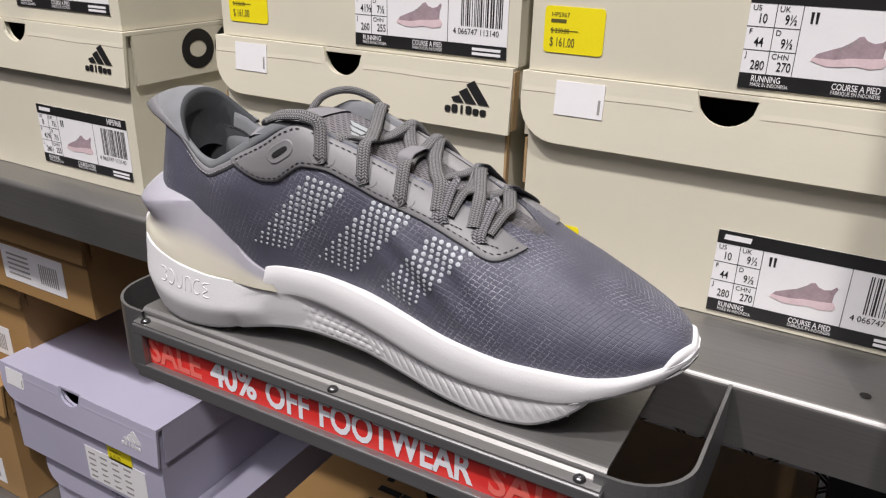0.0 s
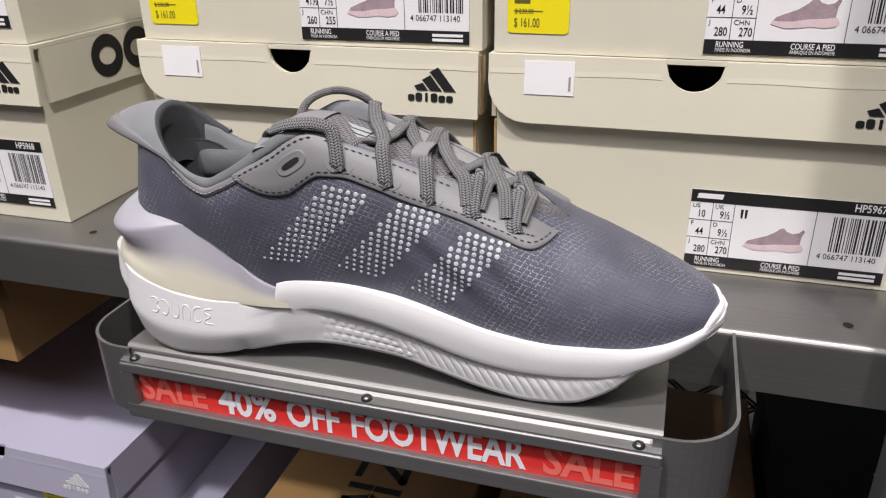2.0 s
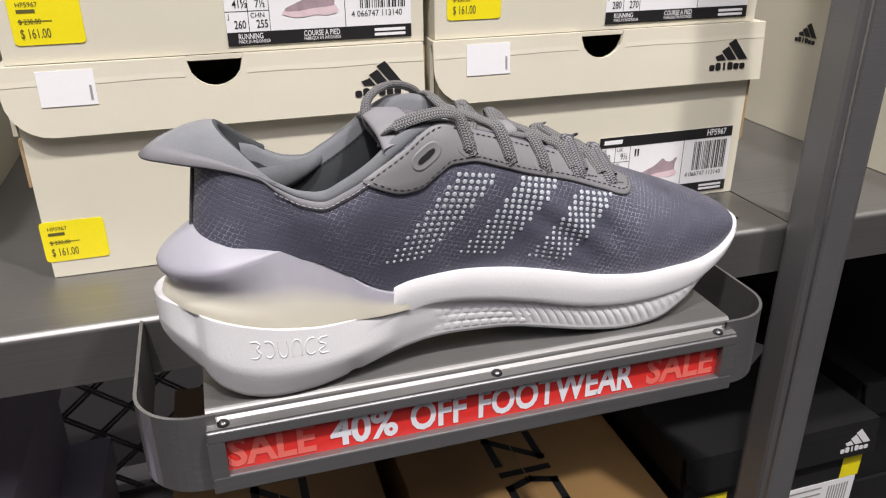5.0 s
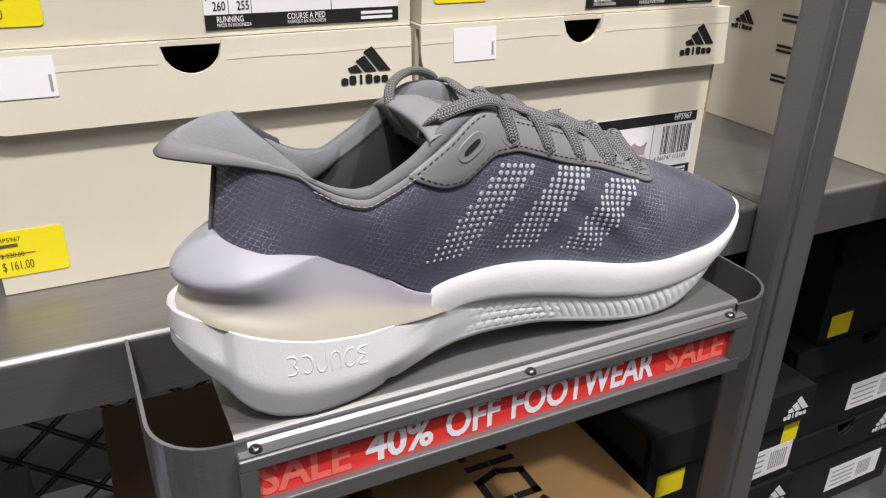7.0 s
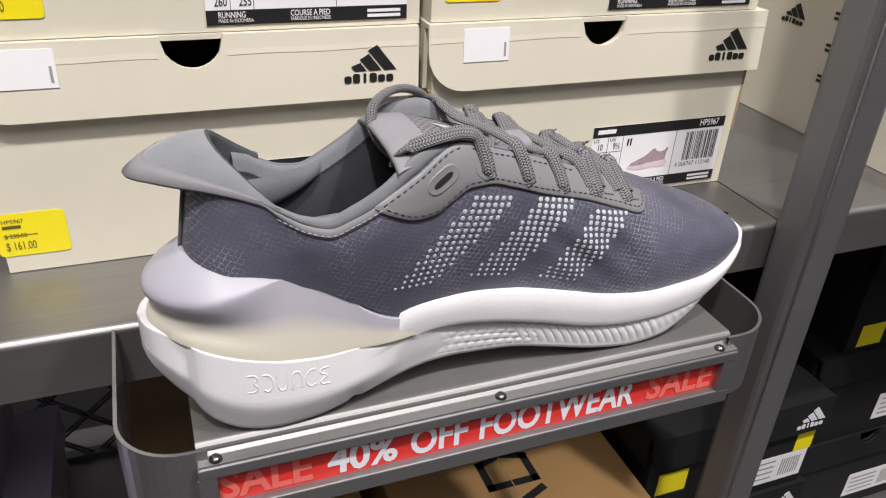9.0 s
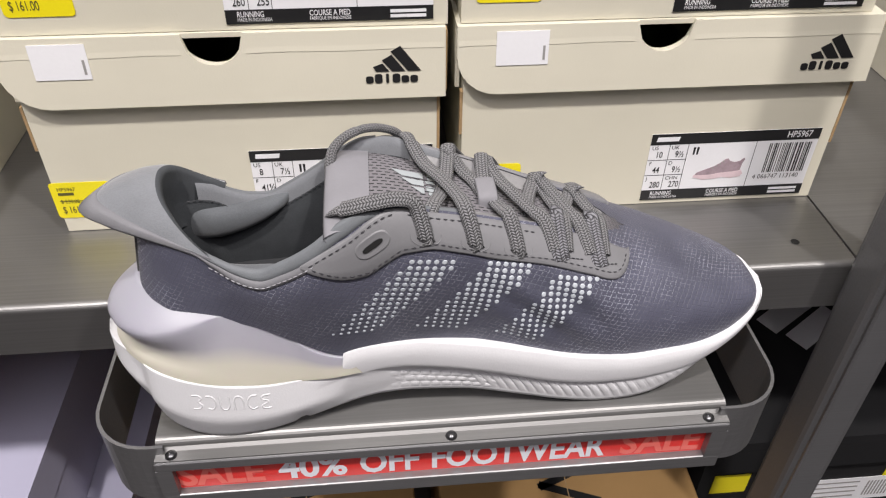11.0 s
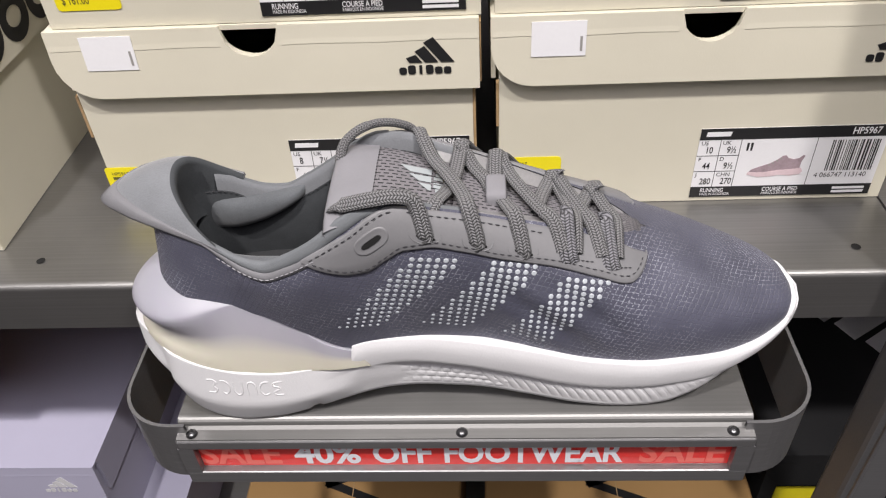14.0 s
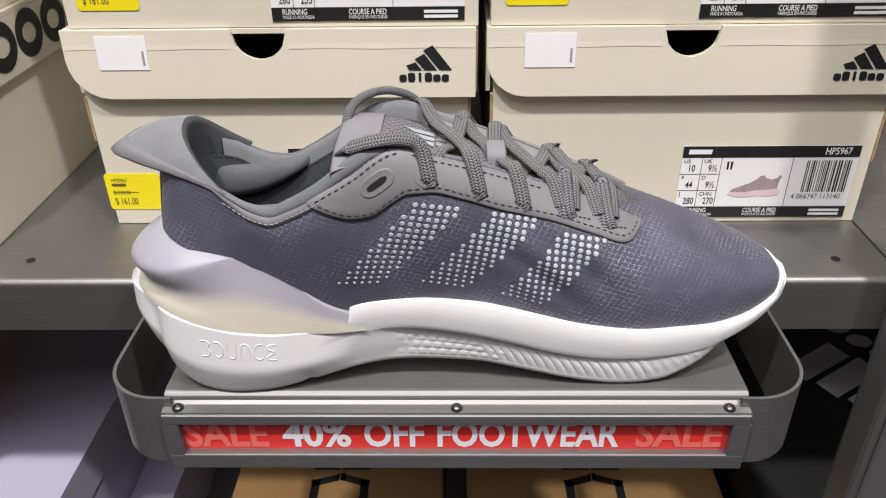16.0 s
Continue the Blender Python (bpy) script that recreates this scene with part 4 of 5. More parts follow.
edge_z = lerp_table(((-0.3215, 1.1010), (-0.310, 1.1030), (-0.300, 1.1020), (-0.292, 1.1000), (-0.2856, 1.0965), (-0.276, 1.0922), (-0.268, 1.0912), (-0.258, 1.0955), (-0.2465, 1.1025), (-0.234, 1.1115), (-0.224, 1.1155), (-0.216, 1.1158), (-0.200, 1.1105), (-0.180, 1.1035), (-0.150, 1.0920), (-0.126, 1.0820), (-0.111, 1.0738), (-0.095, 1.0675), (-0.073, 1.0595), (-0.055, 1.0520), (-0.0475, 1.0475), (-0.0430, 1.0420)))
near_edge = lerp_table(((-0.3215, 0.2796), (-0.3207, 0.2735), (-0.318, 0.2680), (-0.312, 0.2625), (-0.304, 0.2595), (-0.2856, 0.2565), (-0.270, 0.2530), (-0.250, 0.2515), (-0.234, 0.2545), (-0.220, 0.2570), (-0.204, 0.2610), (-0.184, 0.2655), (-0.166, 0.2690), (-0.145, 0.2740), (-0.128, 0.2790), (-0.120, 0.2835), (-0.115, 0.2885), (-0.111, 0.2932), (-0.0430, 0.2890)))
far_edge = lerp_table(((-0.3215, 0.2796), (-0.3207, 0.2860), (-0.318, 0.2915), (-0.312, 0.2965), (-0.300, 0.3015), (-0.2757, 0.3055), (-0.250, 0.3080), (-0.221, 0.3085), (-0.200, 0.3075), (-0.170, 0.3060), (-0.140, 0.3030), (-0.126, 0.3000), (-0.119, 0.2972), (-0.115, 0.2950), (-0.111, 0.2934), (-0.0430, 0.2890)))
edge_in = lerp_table(((-0.3215, 0.05), (-0.25, 0.08), (-0.21, 0.30), (-0.16, 0.55), (-0.13, 0.80), (-0.111, 1.0), (-0.0430, 1.0)))

bulge = lerp_table(((-0.3215, 0.0), (-0.288, 0.0005), (-0.267, 0.0055), (-0.245, 0.0075), (-0.225, 0.0085), (-0.205, 0.0130), (-0.185, 0.0125), (-0.150, 0.0095), (-0.120, 0.0080), (-0.100, 0.0030), (-0.080, 0.0010), (-0.0430, 0.0)))


def edge_y(x, side):
    return near_edge(x) if side < 0 else far_edge(x)


def wall_point(x, s, side=-1):
    """The upper's skin: x along the shoe, s from the sole seam (0) to the collar, eyestay or ridge (1)."""
    c = mid_y(x)
    w, z0, z1, turn = upper_half(x), seam_z(x), edge_z(x), edge_in(x)
    e = max(0.0, (edge_y(x, side) - c) * side) if x < -0.111 else 0.0
    h = z1 - z0
    toe = max(0.0, min(1.0, (x + 0.125) / 0.03))
    swell = (0.0042 * (1 - toe) * max(0.0, min(1.0, (x + 0.29) / 0.03)) + 0.0030 * toe) * min(1.0, w / 0.02)
    p1 = (w + swell, z0 + (0.50 + 0.08 * toe) * h)
    reach = (w - e) * (0.80 + 0.04 * toe)
    p2 = (e + reach * turn + bulge(x), z1 - 0.30 * h * (1 - turn) - 0.04 * h * turn * (1 - toe))
    b = ((1 - s) ** 3, 3 * s * (1 - s) ** 2, 3 * s * s * (1 - s), s**3)
    y = sum(k * q for k, q in zip(b, (w, p1[0], p2[0], e)))
    z = sum(k * q for k, q in zip(b, (z0, p1[1], p2[1], z1)))
    # soft folds in the cloth across the toe break
    fold = math.exp(-((x + 0.150) / 0.026) ** 2) * math.sin(math.pi * min(1, s * 1.5)) * 0.0012 * math.sin((x * 0.9 + z) * 300)
    lean = 0.16 * max(0.0, z - 1.066) * min(1.0, max(0.0, (-0.285 - x) / 0.03))
    return Vector((x + lean, c + side * (y + fold), z))


def skin(x, z, lift=0.0, side=-1):
    """The point of the upper's skin at (x, z), raised by lift."""
    lo, hi = 0.0, 1.0
    for _ in range(22):
        m = (lo + hi) / 2
        if wall_point(x, m, side).z < z:
            lo = m
        else:
            hi = m
    s = (lo + hi) / 2
    p = wall_point(x, s, side)
    du = wall_point(x + 0.001, s, side) - wall_point(x - 0.001, s, side)
    dv = wall_point(x, min(1, s + 0.01), side) - wall_point(x, max(0, s - 0.01), side)
    n = du.cross(dv).normalized()
    if n.y * side < 0 and abs(n.y) > 0.05:
        n = -n
    if n.z < -0.3:
        n = -n
    return p + n * lift


def sole_reach(x, z):
    """Half width of the midsole at (x, z): bulging band above the groove, heel block, hollow arch side below the band."""
    w, lo, hi, g = sole_half(x), sole_low(x), sole_top(x), groove_z(x)
    fade = min(1.0, w / 0.018)
    heel = max(0.0, min(1.0, (-0.236 - x) / 0.02))
    t = max(0.0, min(1.0, (z - lo) / max(hi - lo, 0.001)))
    # heel block: widest below its middle, bevelled to the ground
    block = -0.0022 * max(0.0, t - 0.45) / 0.55 - 0.0042 * (max(0.0, 0.42 - t) / 0.42) ** 1.15
    # band over the forefoot: rounded top edge
    u = max(0.0, (z - g) / max(hi - g, 0.001))
    band = 0.0006 * math.sin(math.pi * min(1.0, u)) - 0.0010 * max(0.0, u - 0.75) / 0.25
    # hollow side below the band, starting at a slanted crease behind the arch
    start = -0.2335 - (1.031 - z) * 1.10
    ramp = max(0.0, min(1.0, (x - start) / 0.030))
    deep = 0.0007 + 0.0021 * max(0.0, min(1.0, (-0.085 - x) / 0.10))
    under = 0.0 if z >= g else -deep * ramp * min(1.0, (g - z) / 0.0016) - 0.0010 * max(0.0, 0.30 - t) / 0.30
    low = under + 0.0 if z < g else band
    return max(0.0, w + fade * (block * heel + low * (1 - heel)) if heel < 1 else w + fade * (block + (under if x > -0.262 else 0.0)))


def shoe_sole(shoe):
    n = 150
    xs = [SHOE_BACK + (SHOE_TIP - SHOE_BACK) * (0.72 * k / n + 0.28 * (0.5 - 0.5 * math.cos(math.pi * k / n))) for k in range(n + 1)]

    def section(x):
        w, lo, hi, c = sole_half(x), sole_low(x), sole_top(x), mid_y(x)
        g = min(max(groove_z(x), lo + 0.003), hi - 0.003)
        fade = min(1.0, w / 0.02)
        zs = [lo + 0.0005, lo + 0.0022] + [lo + 0.0022 + (g - lo - 0.0022) * k / 8 for k in range(1, 8)] + [g - 0.0008, g - 0.0001, g + 0.0001] + [g + (hi - g) * k / 6 for k in range(1, 6)] + [hi - 0.0007, hi - 0.0002]
        prof = [(sole_reach(x, lo) - 0.0085 * fade, lo), (sole_reach(x, lo) - 0.0020 * fade, lo + 0.0001)] + [(sole_reach(x, z), z) for z in zs]
        top = prof[-1][0]
        prof += [(top - 0.0008 * fade, hi), (top - 0.0030 * fade, hi - 0.0001), (top - 0.0110 * fade, hi - 0.0014)]
        near = [Vector((x, c - max(a, 0.0), z)) for a, z in prof]
        far = [Vector((x, c + max(a, 0.0), z)) for a, z in reversed(prof)]
        return near + far

    bm = grid_mesh([section(x) for x in xs], closed=True)
    bmesh.ops.remove_doubles(bm, verts=bm.verts[:], dist=0.00001)
    part("midsole", bm, M_FOAM, shoe, "thick white foam midsole", smooth=True)

    def side_point(x, z, lift):
        return Vector((x, mid_y(x) - sole_reach(x, z) - lift, z))

    # soft bubbles in the arch, slanted ribs along the forefoot
    ribs = bmesh.new()
    for k in range(11):
        for row in range(3):
            x = -0.2220 + 0.0047 * k + 0.0024 * (row % 2)
            lo, g = sole_low(x) + 0.0026, groove_z(x) - 0.0045
            zc, hh, ww = lo + (g - lo) * (row + 0.5) / 3, (g - lo) / 5.6, 0.0025
            ease = math.sin(math.pi * min(1.0, (k + 1) / 5)/2)
            rows = []
            for i in range(7):
                a = -1 + i / 3
                rows.append([side_point(x + b * ww, zc + a * hh, -0.0002 + 0.00055 * ease * math.sqrt(max(0.0, 1 - a * a)) * math.sqrt(max(0.0, 1 - b * b))) for b in (-1, -0.75, -0.4, 0, 0.4, 0.75, 1)])
            grid_mesh(rows, ribs)
    for k in range(24):
        x = -0.1800 + 0.0045 * k
        lo, g = sole_low(x) + 0.0026, groove_z(x) - 0.0012
        if g - lo < 0.002 or x > -0.0815:
            continue
        rows = []
        for i in range(9):
            a = i / 8
            z = lo + (g - lo) * a
            slide = -(a - 0.5) * (g - lo) * 0.60 + 0.0008 * math.sin(math.pi * a)
            rows.append([side_point(x + slide + b * 0.00205, z, -0.0002 + (0.0006 if x < -0.105 else 0.00035) * math.sin(math.pi * (0.06 + 0.88 * a)) ** 0.5 * (1 - b * b) ** 0.5) for b in (-1, -0.8, -0.45, 0, 0.45, 0.8, 1)])
        grid_mesh(rows, ribs)
    part("side_ribs", ribs, M_FOAM, shoe, smooth=True)
    # thin rubber tread under heel and forefoot
    for a, b, name in ((-0.328, -0.262, "heel_tread"), (-0.150, -0.082, "forefoot_tread")):
        rows = []
        for k in range(33):
            x = a + (b - a) * k / 32
            w, lo, c = sole_reach(x, sole_low(x)) - 0.0020, sole_low(x), mid_y(x)
            zig = 0.0009 * ((k // 2) % 2)
            drop = max(1.0003, lo - (0.0009 + zig) * math.sin(math.pi * k / 32) ** 0.3)
            rows.append([Vector((x, c - w, lo + 0.0008)), Vector((x, c - w + 0.0010, drop)), Vector((x, c + w - 0.0010, drop)), Vector((x, c + w, lo + 0.0008))])
        part(name, grid_mesh(rows), M_OUTSOLE if name == "heel_tread" else M_DARK_RUBBER, shoe)
    # low moulded letter shapes on the heel block
    bm = bmesh.new()
    glyphs = (((-0.8, 1), (0.3, 1), (0.9, 0.55), (0.3, 0.05), (0.9, -0.5), (0.3, -1), (-0.9, -1)),
              ((-0.8, 1), (0.1, 1), (0.85, 0.45), (0.85, -0.45), (0.1, -1), (-0.7, -0.8)),
              ((-0.85, 1), (-0.85, -0.3), (-0.4, -0.95), (0.4, -0.95), (0.85, -0.3), (0.85, 1)),
              ((-0.85, -1), (-0.85, 0.3), (-0.4, 0.95), (0.4, 0.95), (0.85, 0.3), (0.85, -1)),
              ((0.85, 1), (-0.1, 1), (-0.85, 0.45), (-0.85, -0.45), (-0.1, -1), (0.85, -0.8)),
              ((0.85, 1), (-0.5, 0.95), (-0.85, 0.5), (0.4, 0.0), (-0.85, -0.5), (-0.5, -0.95), (0.85, -1)))
    for k, path in enumerate(glyphs):
        cx, cz = -0.3012 + k * 0.00575, 1.0275 - k * 0.00055
        pts = [side_point(cx + a * 0.0022, cz + b * 0.0037, -0.00003) for a, b in path]
        strap(pts, 0.00085, 0.0006, lambda q: (0, -1, 0), 5, 8, bm)
    part("moulded_mark", bm, M_FOAM, shoe, smooth=True)


def heel_path(end_x, n):
    """Plan line round the heel clip's foot, near side to far side."""
    pts = []
    half = lerp_table(((-0.287, 0.0364), (-0.272, 0.0372), (-0.258, 0.0370), (-0.245, 0.0376), (-0.2315, 0.0364)))
    for k in range(n + 1):
        t = -1 + 2 * k / n
        side = -1 if t < 0 else 1
        u = abs(t)
        if u > 0.5:
            x = -0.287 + (u - 0.5) * 2 * (end_x + 0.287)
            pts.append((x, mid_y(x) + side * half(x)))
        else:
            f = (1 - u / 0.5) * math.pi / 2
            x = -0.287 - 0.0500 * math.sin(f) ** (2 / 1.95)
            pts.append((x, mid_y(x) + side * 0.0364 * max(0.0, math.cos(f)) ** (2 / 1.95)))
    return pts


def heel_cup(shoe):
    """Milky plastic heel clip: cream foot, waist, a crest that runs up to the cloth, a sloping shelf above it."""
    foot_z = lerp_table(((-0.340, 1.0462), (-0.334, 1.0458), (-0.325, 1.0438), (-0.315, 1.0408), (-0.300, 1.0370), (-0.285, 1.0340), (-0.265, 1.0320), (-0.229, 1.0318)))
    rim_z = lerp_table(((-0.340, 1.0760), (-0.322, 1.0752), (-0.305, 1.0725), (-0.284, 1.0676), (-0.2745, 1.0640), (-0.2565, 1.0540), (-0.2395, 1.0440), (-0.229, 1.0400)))
    crest_z = lerp_table(((-0.340, 1.0605), (-0.330, 1.0612), (-0.315, 1.0632), (-0.300, 1.0655), (-0.284, 1.0668), (-0.2745, 1.0634), (-0.2565, 1.0536), (-0.2395, 1.0437), (-0.229, 1.0398)))
    rear_below = lerp_table(((0.0, 0.0004), (0.16, 0.0012), (0.34, 0.0034), (0.48, 0.0038), (0.70, 0.0020), (0.88, 0.0004), (1.0, 0.0002)))
    front_in = lerp_table(((-0.340, 0.0085), (-0.2835, 0.0092), (-0.262, 0.0060), (-0.245, 0.0026), (-0.229, 0.0004)))
    n = 96
    levels = [("b", k / 16) for k in range(17)] + [("a", k / 8) for k in range(1, 9)] + [("t", 0.0)]
    rows, shade = [], []
    for kind, t in levels:
        row = []
        shade.append(0.70 * t if kind == "b" else 0.70 + 0.30 * t if kind == "a" else 1.0)
        for k, (x0, y0) in enumerate(heel_path(-0.2305, n)):
            back = max(0.0, min(1.0, (-0.283 - x0) / 0.036))
            back = back * back * (3 - 2 * back)
            zf, zc, zr = foot_z(x0), crest_z(x0), rim_z(x0)
            side_in = front_in(x0)
            at_crest = back * 0.0002 + (1 - back) * side_in
            if kind == "b":
                z = zf + (zc - zf) * t
                inset = back * rear_below(t) + (1 - back) * (0.0002 + side_in * t**1.15)
            elif kind == "a":
                z = zc + (zr - zc) * t
                inset = at_crest + (0.0040 + 0.0125 * back) * t**1.35
            else:
                z, inset = zr - 0.002, at_crest + 0.0060 + 0.0125 * back
            u = abs(-1 + 2 * k / n)
            shift = 0.0085 * max(0.0, z - 1.0312) / 0.012 * max(0.0, (u - 0.72) / 0.28)
            c = Vector((-0.2870 if x0 < -0.287 else x0, mid_y(x0), 0))
            d = Vector((x0, y0, 0)) - c
            d = d * ((d.length - inset) / d.length)
            row.append(Vector((c.x + d.x - shift, c.y + d.y, z)))
        rows.append(row)
    bm = grid_mesh(rows, uv=lambda i, j: (j / n, shade[min(i, len(shade) - 1)]))
    part("heel_clip", bm, M_CUP, shoe, "milky translucent lilac heel clip", smooth=True)


def upper_body(shoe):
    xs = [-0.3215 + 0.2785 * (0.5 - 0.5 * math.cos(math.pi * k / 120)) for k in range(121)]
    ns = 28
    for side, nm in ((-1, "upper_shell"), (1, "upper_far_shell")):
        rows = [[wall_point(x, j / ns, side) for j in range(ns + 1)] for x in xs]
        run = []
        for r in rows:
            acc = [0.0]
            for p, q in zip(r, r[1:]):
                acc.append(acc[-1] + math.hypot(q.y - p.y, q.z - p.z))
            run.append([a + r[0].z for a in acc])
        bm = grid_mesh(rows, uv=lambda i, j: (xs[min(i, 120)], run[min(i, 120)][min(j, ns)]))
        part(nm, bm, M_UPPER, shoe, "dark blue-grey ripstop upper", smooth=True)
    # knitted welt up the back of the heel
    pts = [wall_point(-0.3213, s, -1) + Vector((-0.0006, 0, 0)) for s in (0.0, 0.3, 0.6, 0.95)]
    part("heel_welt", strap(pts, 0.0032, 0.0016, lambda q: (-1, 0, 0)), M_LACE, shoe, smooth=True)
    # white toe bumper that climbs the tip
    cols = [(side, k) for side, ks in ((-1, range(12, -1, -1)), (1, range(1, 13))) for k in ks]
    rows = []
    for side, k in cols:
        x = -0.0431 - 0.0075 * (k / 12) ** 1.5
        top = max(0.04, 1.0 - 0.97 * (k / 12) ** 0.9)
        row = [wall_point(x, 0.0, side) + Vector((0.0016, side * 0.0009, -0.0030))]
        for t in (0.0, 0.3, 0.6, 0.9):
            p = wall_point(x, top * t, side)
            row.append(p + Vector((0.0014, side * 0.0007, 0.0004)))
        p = wall_point(x, top, side)
        rows.append([*row, p + Vector((0.0006, 0, 0.0009)), p + Vector((-0.0022, 0, 0.0006))])
    part("toe_bumper", grid_mesh(rows), M_FOAM, shoe, smooth=True)


def lining(shoe):
    """Suede lining down to the footbed, and the footbed itself."""
    xs = [-0.3195 + 0.1300 * k / 70 for k in range(71)]
    for side in (-1, 1):
        roll, rows = [], []
        for x in xs:
            top = wall_point(x, 1.0, side)
            c = mid_y(x)
            e = abs(top.y - c)
            row = [top, top + Vector((0, -side * min(0.0010, e), 0.0006)), top + Vector((0.0003, -side * min(0.0022, e), 0.0001)), top + Vector((0.0006, -side * min(0.0034, e), -0.0025)), top + Vector((0.0006, -side * min(0.0040, e), -0.0070))]
            roll.append(row)
            deep = [row[-1]]
            for k in range(1, 9):
                t = k / 8
                z = top.z - 0.0070 - (top.z - 0.0070 - 1.054) * t
                y = c + side * max(0.0, min(e - 0.0042 + 0.0030 * t - 0.0012 * math.sin(math.pi * t), upper_half(x) - 0.0020 - 0.0030 * t))
                deep.append(Vector((top.x + 0.001 + 0.002 * t * (1 if x < -0.31 else 0), y, z)))
            rows.append(deep)
        part("collar_lip", grid_mesh(roll[11:]), M_SUEDE if side > 0 else M_STRIP, shoe, smooth=True)
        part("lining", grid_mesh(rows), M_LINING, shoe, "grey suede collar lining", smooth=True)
        if side > 0:
            seam = [r[4] + Vector((0, -0.0006, 0.0)) for r in roll[8:]]
            dashes(seam, shoe, "lining_stitching", M_THREAD, 0.0024, 0.0016, 0.0002)
    rows = []
    for x in [-0.3200 + 0.13 * k / 40 for k in range(41)]:
        w, c = upper_half(x) - 0.0050, mid_y(x)
        rows.append([Vector((x, c + w * t, 1.0530 + 0.003 * abs(t) ** 3)) for t in (-1, -0.6, -0.2, 0.2, 0.6, 1)])
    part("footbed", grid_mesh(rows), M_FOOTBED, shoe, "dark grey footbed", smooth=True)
    # padded ankle roll inside the collar, far and near
    for side in (1, -1):
        rows = []
        for k in range(25):
            t = k / 24
            x = -0.3060 + 0.0470 * t
            c = mid_y(x)
            e = abs(edge_y(x, side) - c) - 0.0040
            mid = 1.0830 + 0.0070 * t**2.5 - 0.0015 * math.sin(math.pi * t)
            puff = 0.0058 * min(1.0, 3.0 * t) * (1 - t**5) ** 0.5
            tall = 0.0085 * (1 - 0.72 * t**2)
            rows.append([Vector((x, c + side * (e + 0.0015 - (puff + 0.0015) * math.sin(math.pi * j / 10) ** 0.7), mid + tall * math.cos(math.pi * j / 10))) for j in range(11)])
        part("collar_pad", grid_mesh(rows), M_PAD, shoe, smooth=True)


def heel_tab(shoe):
    """Flared pull tab: from the collar's ridge out and back to a blunt tip."""
    ridge = [(-0.2850, 0.2562, 1.0968), (-0.2915, 0.2592, 1.1030), (-0.2975, 0.2640, 1.1090), (-0.3035, 0.2730, 1.1140), (-0.3060, 0.2830, 1.1163), (-0.3055, 0.2915, 1.1158), (-0.3020, 0.2985, 1.1120), (-0.2940, 0.3025, 1.1050), (-0.2850, 0.3045, 1.0985)]
    rim = [(-0.2845, 0.2558, 1.0962), (-0.2975, 0.2580, 1.1012), (-0.3100, 0.2618, 1.1042), (-0.3250, 0.2690, 1.1058), (-0.3365, 0.2785, 1.1070), (-0.3290, 0.2930, 1.1080), (-0.3150, 0.3010, 1.1075), (-0.3000, 0.3050, 1.1030), (-0.2850, 0.3060, 1.0980)]
    a, b = spline(ridge, 8), spline(rim, 8)
    rows = []
    for p, q in zip(a, b):
        far = (q - p).length
        row = []
        for t in (0.0, 0.06, 0.2, 0.4, 0.6, 0.74, 0.75, 0.88, 1.0):
            m = p.lerp(q, t)
            m.z += 0.10 * far * math.sin(math.pi * min(1.0, t * 1.05)) ** 0.8 if t < 1 else 0.0
            row.append(m)
        row.append(q + Vector((0.0004, 0, -0.0010)))
        row.append(q.lerp(p, 0.15) + Vector((0, 0, -0.0014)))
        row.append(q.lerp(p, 0.6) + Vector((0, 0, -0.0016 - 0.05 * far)))
        row.append(q.lerp(p, 0.95) + Vector((0, 0, -0.0040)))
        rows.append(row)
    part("pull_tab", grid_mesh([r[:6] for r in rows]), M_SUEDE, shoe, "flared grey suede heel tab", smooth=True)
    band = [[r[5] + Vector((0, 0, -0.0001)), r[5].lerp(r[6], 0.9) + Vector((0, 0, 0.0005)), r[7] + Vector((0, 0, 0.0005)), *r[8:]] for r in rows]
    part("tab_band", grid_mesh(band), M_BINDING, shoe, "smooth grey edge band of the tab", smooth=True)
    inner = []
    for r in rows:
        p = r[0]
        c = Vector((-0.284, mid_y(-0.29), p.z))
        inward = (c - p).normalized()
        inner.append([p, p + inward * 0.0012 + Vector((0, 0, -0.0004)), p + inward * 0.0022 + Vector((0, 0, -0.0030)), p.lerp(c, 0.05) + Vector((-0.003, 0, -0.0120)), p.lerp(c, 0.10) + Vector((0, 0, -0.0300))])
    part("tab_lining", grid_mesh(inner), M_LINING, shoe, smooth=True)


strip_h = lerp_table(((-0.300, 0.0006), (-0.282, 0.0016), (-0.268, 0.0030), (-0.250, 0.0042), (-0.235, 0.0052), (-0.224, 0.0030), (-0.218, 0.0012)))


